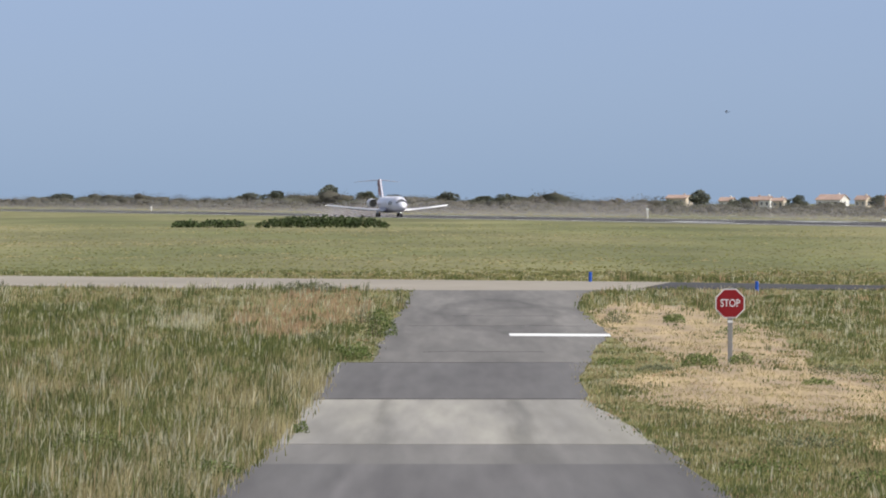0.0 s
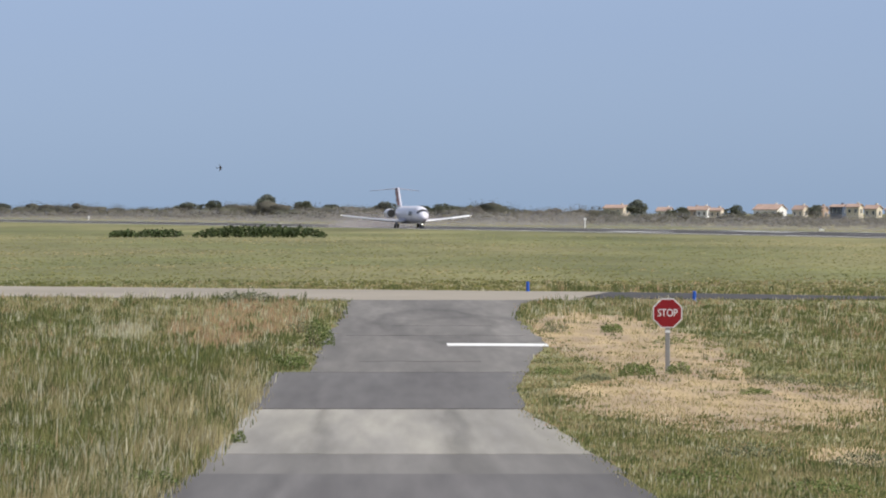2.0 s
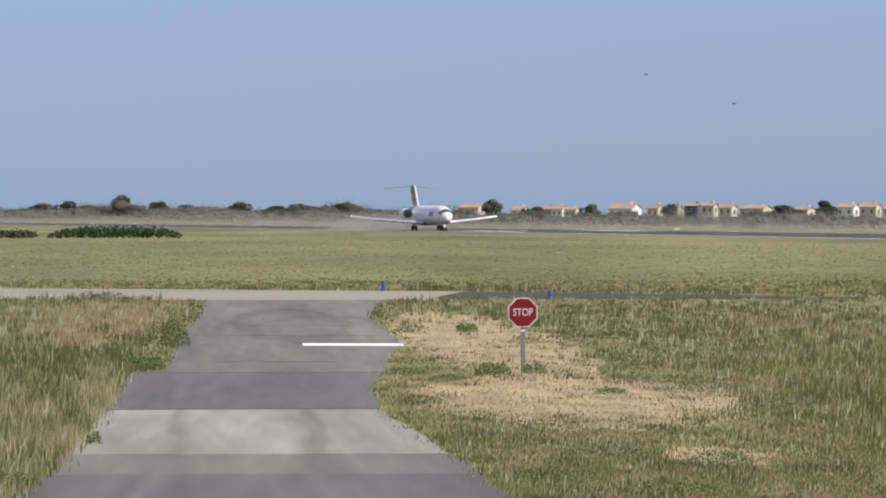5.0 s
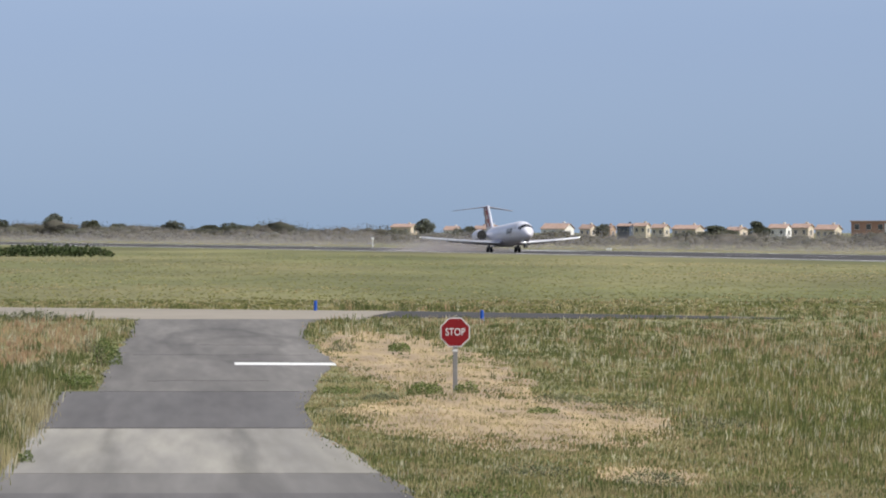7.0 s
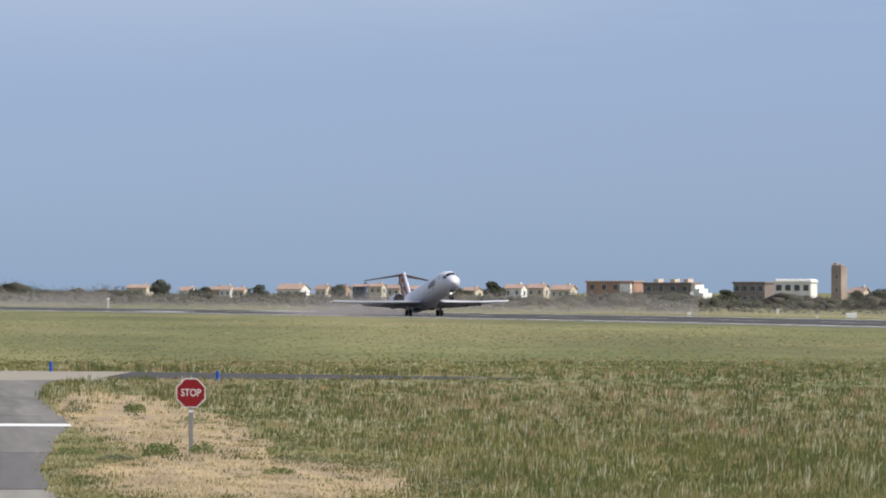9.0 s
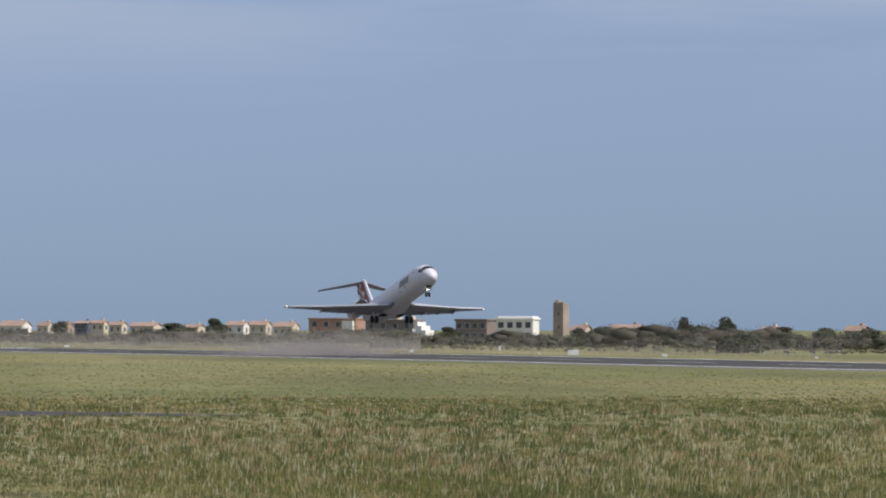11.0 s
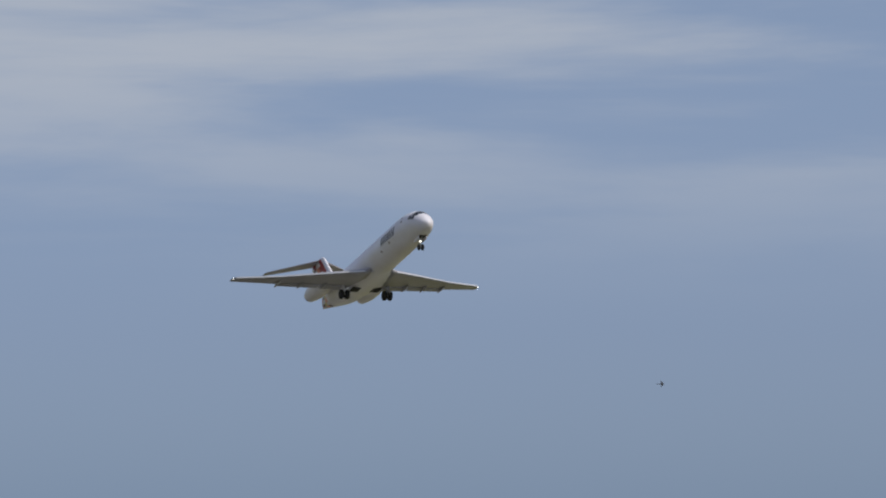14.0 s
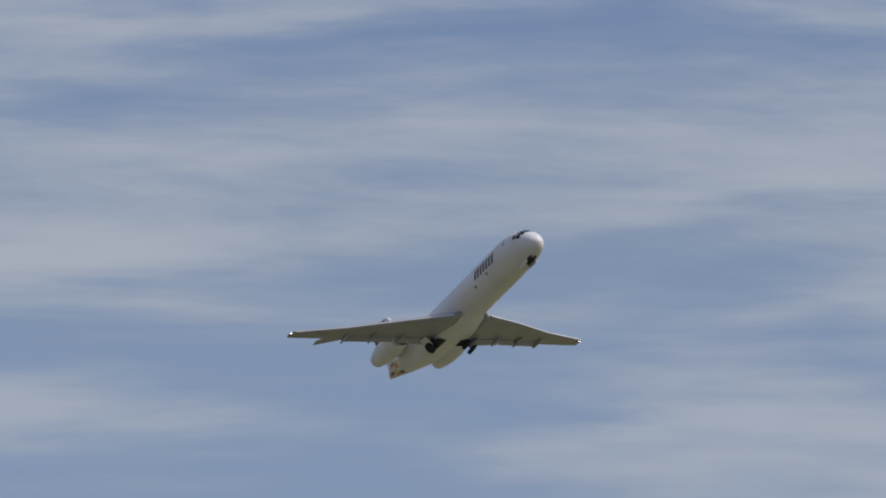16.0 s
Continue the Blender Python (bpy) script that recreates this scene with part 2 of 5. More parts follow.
TAXI_FAR = [(-70, 437), (-25, 418), (9.4, 390), (20, 377), (27, 366), (31, 357), (90, 351)]
TAXI_NEAR = [(-70, 396), (-25, 372), (-4, 353), (7.5, 353), (20, 350), (90, 338)]
slab("taxiway", [(-70, 396), (-25, 374), (-4, 353.2), (9.5, 353.2), (12, 388), (9.4, 390), (-25, 418), (-70, 437)], M_CONC_TAXI, 0.03, "pale concrete taxiway across the meadow", "taxiway")
slab("taxiway_asphalt", [(9.6, 360), (20, 357), (27, 356), (31, 357), (27, 366), (20, 377), (12.1, 388)], M_RUNWAY, 0.03, "dark asphalt part of the taxiway", "taxiway")

RUN_U = Vector((0.167135, -0.985934, 0))   # take-off direction
RUN_N = Vector((0.985934, 0.167135, 0))    # from the camera across the runway


def on_runway(across, togo, z=0.0):
    """A place by its distance from the camera across the runway and the length still to go until it is abeam."""
    p = RUN_N * across - RUN_U * togo
    return Vector((p.x, p.y, z))


def run_strip(d0, d1, s0, s1):
    return [on_runway(d, s).to_tuple()[:2] for d, s in ((d0, s0), (d1, s0), (d1, s1), (d0, s1))]


EDGE_S = [-600, 700, 850, 1075, 1400, 2700]
EDGE_NEAR = [228, 236, 246, 256, 261, 261]
EDGE_FAR = [262, 272, 286, 301, 305, 305]


def run_band(f0, o0, f1, o1, s0=-600, s1=2700):
    """A band along the runway: fractions of its width and offsets in metres for both sides."""
    ss = [s0] + [s for s in range(-600, 2701, 75) if s0 < s < s1] + [s1]

    def side(f, o):
        pts = []
        for s in ss:
            a, b = float(np.interp(s, EDGE_S, EDGE_NEAR)), float(np.interp(s, EDGE_S, EDGE_FAR))
            pts.append(on_runway(a + (b - a) * f + o, s).to_tuple()[:2])
        return pts

    return side(f0, o0) + side(f1, o1)[::-1]


runway = slab("runway", run_band(0, 0, 1, 0), M_RUNWAY, 0.04, "long dark asphalt runway with white edge lines", "runway")
for f, o in ((0, 0.4), (1, -2.3)):
    part("edge_line", prism(run_band(f, o, f, o + 1.3), 0.035, 0.047), M_LINE, runway, "white painted line")
for k in range(52):
    s = -580 + k * 60
    part("centre_line", prism(run_band(0.5, -0.2, 0.5, 0.2, s, s + 30), 0.035, 0.047), M_LINE, runway, "white painted dash")
for f in (0.2, 0.72):
    part("touchdown_mark", prism(run_band(f, 0, f, 4.0, 1290, 1340), 0.035, 0.047), M_LINE, runway, "white painted bar")
slab("runway_shoulder", run_band(0, -3.6, 0, -0.05), material("shoulder asphalt", (0.2, 0.19, 0.18), 0.9, vary=0.15, scale=0.05, fine=0.1), 0.025, "pale grey strip along the runway", "runway")

M_JOINT = material("dirt-filled joint", (0.08, 0.075, 0.07), 0.95, vary=0.3, scale=2)


# a long crack and dirt in the joints between the strips
for y, xa, xb in ((255.0, -1.2, 5.0), (276.0, 0.4, 4.2), (212.0, -0.6, 2.9)):
    part("crack", prism([(x, y + 2.2 * noise.noise((x * 0.8, y, 1.0))) for x in np.linspace(xa, xb, 14)] + [(x, y + 0.5 + 2.2 * noise.noise((x * 0.8, y, 1.0))) for x in np.linspace(xb, xa, 14)], 0.02, 0.0425), M_JOINT, road, "dark crack")

for y in (162.3, 198.05):
    x0, x1 = edge_x(LEFT_EDGE, y) + 0.3, edge_x(RIGHT_EDGE, y) - 0.3
    part("joint", prism(wobble([(x0, y - 0.12), (x1, y - 0.12)], 0.02, 0.8, 3) + wobble([(x1, y + 0.25), (x0, y + 0.25)], 0.02, 0.8, 4), 0.02, 0.0485), M_JOINT, road, "dirty joint")


# ---- the airliner: x forward, y to its left, origin on the ground between the main wheels ----
M_WHITE = material("white aircraft paint", (0.74, 0.735, 0.80), 0.32, vary=0.04, scale=0.6, fine=0.03, other=(0.63, 0.60, 0.63), patch=0.16, patch_scale=0.35, stretch=(0.35, 1, 1))
M_WING = material("grey wing paint", (0.34, 0.33, 0.375), 0.4, vary=0.06, scale=0.8, fine=0.03)
M_SLAT = material("bare slat metal", (0.72, 0.72, 0.73), 0.3, metal=0.6, vary=0.05, scale=2)
M_DARK = material("black glass", (0.012, 0.014, 0.018), 0.15, vary=0.0)
# near black stands in for the shade inside bays and inlets
M_WELL = material("near black for shaded openings", (0.03, 0.03, 0.03), 0.9, vary=0.2)
M_TYRE = material("black rubber", (0.025, 0.025, 0.026), 0.85, vary=0.15, scale=6)
M_RIM = material("grey wheel rim", (0.45, 0.45, 0.46), 0.45, metal=0.5, vary=0.1, scale=5)
M_STRUT = material("grey gear leg", (0.55, 0.56, 0.58), 0.45, vary=0.1, scale=5)
M_LIPM = material("polished inlet lip", (0.75, 0.75, 0.76), 0.18, metal=1.0, vary=0.02)
M_RED = material("dark red paint", (0.30, 0.045, 0.05), 0.4, vary=0.05)
M_ORANGE = material("salmon paint", (0.62, 0.25, 0.16), 0.4, vary=0.05)
M_YELLOW = material("straw yellow paint", (0.62, 0.52, 0.22), 0.4, vary=0.05)
M_BROWN = material("brown paint", (0.12, 0.07, 0.06), 0.4, vary=0.05)
M_LETTER = material("charcoal paint", (0.035, 0.035, 0.04), 0.5, vary=0.0)
M_LAMP = glow("landing lamp glass", (1.0, 0.97, 0.9), 6.0)

# stations: x, half width, half height, centre height
FUSE = [(20.2, 0.03, 0.03, 2.22), (20.05, 0.36, 0.35, 2.24), (19.65, 0.70, 0.74, 2.32), (18.95, 1.02, 1.07, 2.50), (18.1, 1.29, 1.37, 2.71),
        (17.1, 1.47, 1.57, 2.83), (16.0, 1.58, 1.68, 2.89), (14.6, 1.65, 1.76, 2.94), (13.0, 1.67, 1.78, 2.95), (8.0, 1.67, 1.78, 2.95),
        (2.0, 1.67, 1.78, 2.95), (-4.0, 1.67, 1.78, 2.95)]
FUSE_TAIL = [(-5.2, 1.63, 1.72, 2.99), (-7.0, 1.47, 1.52, 3.13), (-9.0, 1.18, 1.24, 3.32), (-11.0, 0.80, 0.92, 3.48), (-12.4, 0.44, 0.68, 3.56), (-13.2, 0.10, 0.52, 3.58)]


def fuse_at(x):
    st = FUSE + FUSE_TAIL
    for a, b in zip(st, st[1:]):
        if b[0] <= x <= a[0]:
            f = (a[0] - x) / (a[0] - b[0])
            return [a[i] + (b[i] - a[i]) * f for i in (1, 2, 3)]
    return list(st[-1][1:])


def fuse_point(x, ang, out=0.0):
    """A point on the skin: ang in degrees from the right side (0) over the top (90)."""
    w, hh, zc = fuse_at(x)
    a = radians(ang)
    return Vector((x, -(w + out) * math.cos(a), zc + (hh + out) * math.sin(a)))


def skin_patch(x0, x1, a0, a1, out=0.012, nx=4, na=4, skew=0.0):
    """A panel on the skin, standing a few millimetres proud."""
    bm = bmesh.new()
    g = [[bm.verts.new(fuse_point(x0 + (x1 - x0) * i / nx + skew * j / na, a0 + (a1 - a0) * j / na, out)) for j in range(na + 1)] for i in range(nx + 1)]
    for i in range(nx):
        for j in range(na):
            bm.faces.new((g[i][j], g[i + 1][j], g[i + 1][j + 1], g[i][j + 1]))
    return bm


def wing_section(x_le, chord, y, z, thick, n=10):
    """A closed aerofoil ring at one span station."""
    up, lo = [], []
    for i in range(n + 1):
        f = (1 - math.cos(math.pi * i / n)) / 2
        t = thick * chord * 5 * (0.2969 * math.sqrt(f) - 0.126 * f - 0.3516 * f * f + 0.2843 * f ** 3 - 0.1036 * f ** 4)
        up.append((x_le - f * chord, y, z + t + 0.02 * chord * (1 - f)))
        lo.append((x_le - f * chord, y, z - t * 0.75))
    return up + lo[-2:0:-1]


def wheel(name, parent, at, r, w):
    tyre = part(name, lathe([(-w / 2, r * 0.55), (-w / 2, r * 0.88), (-w * 0.3, r), (w * 0.3, r), (w / 2, r * 0.88), (w / 2, r * 0.55)], 20, "y"), M_TYRE, parent, "black rubber tyre", pose(*at), True)
    return tyre


def airliner():
    jet = thing("airliner", "white twin-jet airliner with red-checked tail taking off", "airplane")
    rings = []
    for x, w, hh, zc in FUSE + FUSE_TAIL:
        rings.append([(x, w * math.cos(a), zc + hh * math.sin(a)) for a in [2 * math.pi * i / 40 for i in range(40)]])
    part("fuselage", loft(rings), M_WHITE, jet, "glossy white painted skin", smooth=True)
    # belly fairing between the wings
    bm = loft([[(x, w * math.cos(a), 1.55 + hh * math.sin(a)) for a in [2 * math.pi * i / 20 for i in range(20)]]
               for x, w, hh in ((6.2, 0.5, 0.12), (5.0, 1.3, 0.40), (3.2, 1.68, 0.53), (0.0, 1.74, 0.55), (-2.0, 1.5, 0.46), (-3.8, 0.5, 0.15))])
    part("belly_fairing", bm, M_WHITE, jet, smooth=True)
    # cockpit glass, pane by pane
    for side in (0, 1):
        for a0, a1, xf, xr in ((66, 89, 18.98, 18.02), (43, 64, 18.86, 17.92), (20, 41, 18.60, 17.60)):
            aa = (a0, a1) if side == 0 else (180 - a0, 180 - a1)
            part("cockpit_window", skin_patch(xr, xf, aa[0], aa[1], 0.012, 3, 3), M_DARK, jet, "black cockpit glass")
    # name on the flank as slanted plain bars
    for side in (0, 1):
        for k in range(7):
            x0 = 10.0 + k * 0.62
            a0, a1 = (-8, 22) if side == 0 else (188, 158)
            part("letter_bar", skin_patch(x0, x0 + 0.36, a0, a1, 0.012, 1, 4, skew=0.18), M_LETTER, jet, "charcoal bar of lettering")
    for x, a in ((15.9, 18), (15.5, 38), (12.2, -22), (9.6, -28)):
        part("service_panel", skin_patch(x, x + 0.35, a, a + 7, 0.01, 1, 1), M_BROWN, jet, "small dark access panel")
    for x0, x1, a0, a1 in ((13.9, 14.75, -12, 38), (13.9, 14.75, 192, 142)):
        bm = skin_patch(x0, x1, a0, a1, 0.008, 2, 6)
        part("cabin_door", bm, M_WHITE, jet)
    # checks on the tail cone
    checks = [M_YELLOW, M_WHITE, M_BROWN, M_WHITE, M_ORANGE]
    for k in range(5):
        for j in range(5):
            for side in (0, 1):
                a0 = -78 + j * 22
                aa = (a0, a0 + 22) if side == 0 else (180 - a0, 158 - a0)
                c = checks[(k * 2 + j) % 5]
                if c is not M_WHITE and k > 0:
                    part("tail_check", skin_patch(-8.2 - k * 0.98, -9.18 - k * 0.98, aa[0], aa[1], 0.01, 2, 2), c, jet)
    # wings
    for s in (-1, 1):
        secs = [(5.6, 6.4, 1.2, 1.50, 0.12), (5.1, 5.7, 1.8, 1.54, 0.12), (3.35, 4.1, 5.0, 1.76, 0.115), (0.2, 2.6, 9.6, 2.22, 0.11), (-2.2, 1.35, 13.75, 2.69, 0.10), (-2.6, 0.9, 14.05, 2.73, 0.08)]
        wing = part("wing", loft([wing_section(x, c, s * y, z, t) for x, c, y, z, t in secs]), M_WING, jet, "pale grey swept wing", smooth=True)
        # leading-edge slat, set a little forward and down
        bm = bmesh.new()
        for (x, c, y, z, t), (x2, c2, y2, z2, t2) in zip(secs[1:4], secs[2:5]):
            r = []
            for xx, cc, yy, zz in ((x, c, y, z), (x2, c2, y2, z2)):
                r.append([(xx + 0.22, s * yy, zz - 0.12), (xx + 0.10, s * yy, zz + 0.07), (xx - 0.35, s * yy, zz + 0.20), (xx - 0.30, s * yy, zz + 0.14), (xx + 0.02, s * yy, zz - 0.02)])
            loft(r, bm)
        part("slat", bm, M_SLAT, wing, "bright metal slat")
        # flap, drooped
        for (xa, ya, za), (xb, yb, zb), ca, cb in (((-0.05, 2.0, 1.50), (-0.3, 5.0, 1.70), 0.95, 0.8), ((-0.40, 5.1, 1.70), (-1.9, 9.4, 2.20), 0.7, 0.5)):
            bm = loft([[(x, s * y, z), (x, s * y, z - 0.10), (x - c, s * y, z - 0.22), (x - c, s * y, z - 0.19)] for x, y, z, c in ((xa, ya, za, ca), (xb, yb, zb, cb))])
            part("flap", bm, M_WING, wing, "drooped grey flap")
        for y, xh in ((4.6, -0.2), (7.0, -0.9), (9.3, -1.6)):
            part("flap_fairing", lathe([(-1.25, 0.02), (-0.8, 0.10), (0.2, 0.14), (0.9, 0.08), (1.2, 0.02)], 10, "x", at=(xh, s * y, 1.74 + (y - 5) * 0.108 - 0.24)), M_WING, wing, smooth=True)
        part("tip_lamp", lathe([(-0.12, 0.02), (0.0, 0.07), (0.12, 0.02)], 8, "x", at=(-2.6, s * 13.95, 2.73)), M_LAMP, wing, "lit landing lamp")
        # engine
        eng = part("engine", lathe([(-4.9, 0.86), (-5.3, 0.96), (-6.6, 1.02), (-8.2, 0.97), (-9.4, 0.82), (-10.2, 0.66), (-10.15, 0.60)], 28, "x", at=(1.0, s * 2.95, 3.18)), M_WHITE, jet, "white engine nacelle", smooth=True)
        part("inlet_lip", lathe([(-5.0, 0.80), (-4.80, 0.83), (-4.74, 0.86), (-4.80, 0.90), (-4.95, 0.91)], 28, "x", at=(1.0, s * 2.95, 3.18)), M_LIPM, eng, "polished metal ring", smooth=True)
        # disc close behind the lip, its near black imitates the inlet's shade
        part("fan", lathe([(-4.80, 0.845), (-4.79, 0.02)], 28, "x", at=(1.0, s * 2.95, 3.18)), M_WELL, eng, "fan disc painted near black as the shaded inlet")
        part("spinner", lathe([(-4.79, 0.18), (-4.72, 0.10), (-4.66, 0.02)], 14, "x", at=(1.0, s * 2.95, 3.18)), M_WELL, eng, smooth=True)
        part("exhaust_cone", lathe([(-9.8, 0.45), (-10.3, 0.25), (-10.9, 0.03)], 16, "x", at=(1.0, s * 2.95, 3.18)), M_WELL, eng, "dark exhaust cone", smooth=True)
        bm = loft([[(x, s * y, 3.2 + t), (x, s * y, 3.2 - t), (x - c, s * y, 3.2 - t * 0.5), (x - c, s * y, 3.2 + t * 0.5)] for x, y, c, t in ((-4.6, 1.2, 3.6, 0.18), (-4.9, 2.3, 3.0, 0.16))])
        part("pylon", bm, M_WHITE, eng)
        # tailplane on top of the fin
        bm = loft([wing_section(x, c, s * y, z, 0.065) for x, c, y, z in ((-12.5, 2.9, 0.0, 8.42), (-12.8, 2.7, 0.4, 8.42), (-16.0, 1.25, 5.15, 7.96), (-16.3, 0.9, 5.34, 7.94))])
        part("tailplane", bm, M_WING, jet, "grey swept tailplane", smooth=True)
    # fin
    fin_rows = [(3.9, -7.6, 5.4), (4.8, -8.4, 5.2), (6.2, -9.7, 4.8), (7.5, -10.9, 4.5), (8.4, -11.7, 4.2), (8.68, -12.2, 3.4)]
    fr = []
    for z, xl, c in fin_rows:
        sec = wing_section(0, c, 0, 0, 0.10)
        fr.append([(xl + p[0], p[2] - 0.01 * c, z) for p in sec])
    fin = part("fin", loft(fr), M_WHITE, jet, "white fin with red checks", smooth=True)
    cols = [M_RED, M_ORANGE, M_WHITE, M_RED, M_WHITE, M_BROWN]
    for k in range(5):
        for j in range(5):
            c = cols[(k * 3 + j * 2 + (k * j) % 2) % 6]
            if c is M_WHITE:
                continue
            for s in (-1, 1):
                z0, z1 = 4.9 + k * 0.72, 4.9 + (k + 1) * 0.72
                quad = []
                for z, f in ((z0, j), (z0, j + 1), (z1, j + 1), (z1, j)):
                    xl = -8.4 - (z - 4.8) * 0.92
                    ch = 5.2 - (z - 4.8) * 0.28
                    ff = 0.16 + f * 0.16
                    yy = 0.5 * ch * 0.1 * 1.0 * (0.95 - 0.75 * max(0, ff - 0.3))
                    quad.append((xl - ff * ch, s * (yy + 0.06), z))
                bm = bmesh.new()
                bm.faces.new([bm.verts.new(p) for p in quad])
                r = bmesh.ops.extrude_face_region(bm, geom=bm.faces[:])
                bmesh.ops.translate(bm, verts=[v for v in r["geom"] if isinstance(v, bmesh.types.BMVert)], vec=(0, -s * 0.08, 0))
                part("tail_check", bm, c, fin)
    # nose gear: pivot at its top
    ng = part("nose_gear", tube((0, 0, 0), (0.1, 0, -1.05), 0.085, 0.065), M_STRUT, jet, "grey nose gear leg", pose(17.3, 0, 1.4))
    part("axle", tube((0.1, -0.3, -1.07), (0.1, 0.3, -1.07), 0.05), M_STRUT, ng)
    part("drag_brace", tube((0.05, 0, -0.6), (0.85, 0, -0.05), 0.04), M_STRUT, ng)
    part("taxi_lamp", box(0.12, 0.26, 0.10, (0.16, 0, -0.42), bevel=0.02), M_LAMP, ng, "lit taxi lamp")
    for s in (-1, 1):
        wheel("wheel", ng, (0.1, s * 0.2, -1.07), 0.33, 0.2)
        part("gear_door", box(1.5, 0.03, 0.5, (17.45, s * 0.42, 1.25), bevel=0.01), M_WHITE, jet, "white gear door")
    # closed block, the bay's inner shade is put into its colour
    part("gear_bay", box(1.7, 0.72, 0.3, (17.45, 0, 1.42), bevel=0.02), M_WELL, jet, "near-black block painted as the shade in an open gear bay")
    # main gear
    mains = []
    for s in (-1, 1):
        mg = part("main_gear", tube((0, 0, 0), (0, 0, -0.95), 0.12, 0.10), M_STRUT, jet, "grey main gear leg", pose(0, s * 2.44, 1.45))
        part("axle", tube((0, -0.42, -0.93), (0, 0.42, -0.93), 0.07), M_STRUT, mg)
        part("side_brace", tube((0, 0, -0.65), (0.05, -s * 1.0, -0.02), 0.06), M_STRUT, mg)
        part("gear_door", box(1.15, 0.05, 0.95, (0, s * 0.16, -0.35), bevel=0.015), M_WHITE, mg, "white gear door")
        for o in (-0.31, 0.31):
            w = wheel("wheel", mg, (0, o, -0.93), 0.52, 0.36)
            part("rim", lathe([(-0.15, 0.02), (-0.15, 0.28), (0.15, 0.28), (0.15, 0.02)], 16, "y"), M_RIM, w, "grey rim")
        # closed block again, painted with the shade of the main gear bay
        part("gear_bay", box(1.3, 0.95, 0.16, (0.1, s * 1.15, 1.10), bevel=0.04), M_WELL, jet, "near-black block painted as the shade in an open gear bay")
        mains.append(mg)
    return jet, ng, mains


HEADING = -80.379
jet, nose_gear, main_gears = airliner()


# ---- far side of the runway: trees, scrub, houses ----
def bearing(deg, across):
    """A ground place by its bearing and its distance across the runway line."""
    q = radians(deg) + math.atan2(RUN_N.y, RUN_N.x)
    r = across / math.sin(q)
    return Vector((r * math.sin(radians(deg)), r * math.cos(radians(deg)), 0))


M_BARK = material("bark", (0.16, 0.12, 0.09), 0.95, vary=0.2, scale=3)
# paler than the leaves themselves: distance haze is put into these colours
M_LEAF = [material("olive foliage", (0.145, 0.155, 0.105), 0.8, vary=0.25, scale=0.4, island=0.35, obrand=0.15, leafy=0.45),
          material("grey-green foliage", (0.16, 0.17, 0.13), 0.8, vary=0.25, scale=0.4, island=0.35, obrand=0.15, leafy=0.45),
          material("dark foliage", (0.12, 0.13, 0.09), 0.8, vary=0.2, scale=0.4, island=0.35, obrand=0.15, leafy=0.45)]


def leaf_mesh(name, centres, size, mat, seed):
    """Small bent leaf clumps, two triangles each, at the given points."""
    rng = np.random.default_rng(seed)
    c = np.asarray(centres, float)
    k = len(c)
    a = rng.normal(size=(k, 3))
    a /= np.linalg.norm(a, axis=1)[:, None]
    b = np.cross(a, rng.normal(size=(k, 3)))
    b /= np.linalg.norm(b, axis=1)[:, None]
    s = size * rng.uniform(0.6, 1.3, (k, 1))
    n = np.cross(a, b) * s * 0.25
    v = np.stack([c - a * s, c + b * s * 0.6 + n, c + a * s, c - b * s * 0.6 + n], 1).reshape(-1, 3)
    f = np.arange(4 * k).reshape(k, 4)
    tri = np.concatenate([f[:, [0, 1, 2]], f[:, [0, 2, 3]]])
    return raw_mesh(name, v, tri, mat)


def raw_mesh(name, v, tri, mat):
    me = bpy.data.meshes.new(name)
    me.vertices.add(len(v))
    me.vertices.foreach_set("co", np.ascontiguousarray(v, dtype=np.float32).ravel())
    me.loops.add(len(tri) * 3)
    me.loops.foreach_set("vertex_index", np.ascontiguousarray(tri, dtype=np.int32).ravel())
    me.polygons.add(len(tri))
    me.polygons.foreach_set("loop_start", np.arange(0, 3 * len(tri), 3, dtype=np.int32))
    me.update(calc_edges=True)
    me.materials.append(mat)
    return me


def motes(name, pts, size, mat, seed):
    """Loose specks or leaflets, one triangle each, turned every way."""
    rng = np.random.default_rng(seed)
    c = np.asarray(pts, float)
    a = rng.normal(size=c.shape)
    a /= np.linalg.norm(a, axis=1)[:, None]
    b = np.cross(a, rng.normal(size=c.shape))
    b /= np.linalg.norm(b, axis=1)[:, None]
    sz = size * rng.uniform(0.6, 1.3, (len(c), 1))
    v = np.stack([c + a * sz, c - a * sz * 0.5 + b * sz * 0.87, c - a * sz * 0.5 - b * sz * 0.87], 1).reshape(-1, 3)
    return raw_mesh(name, v, np.arange(3 * len(c)).reshape(-1, 3), mat)


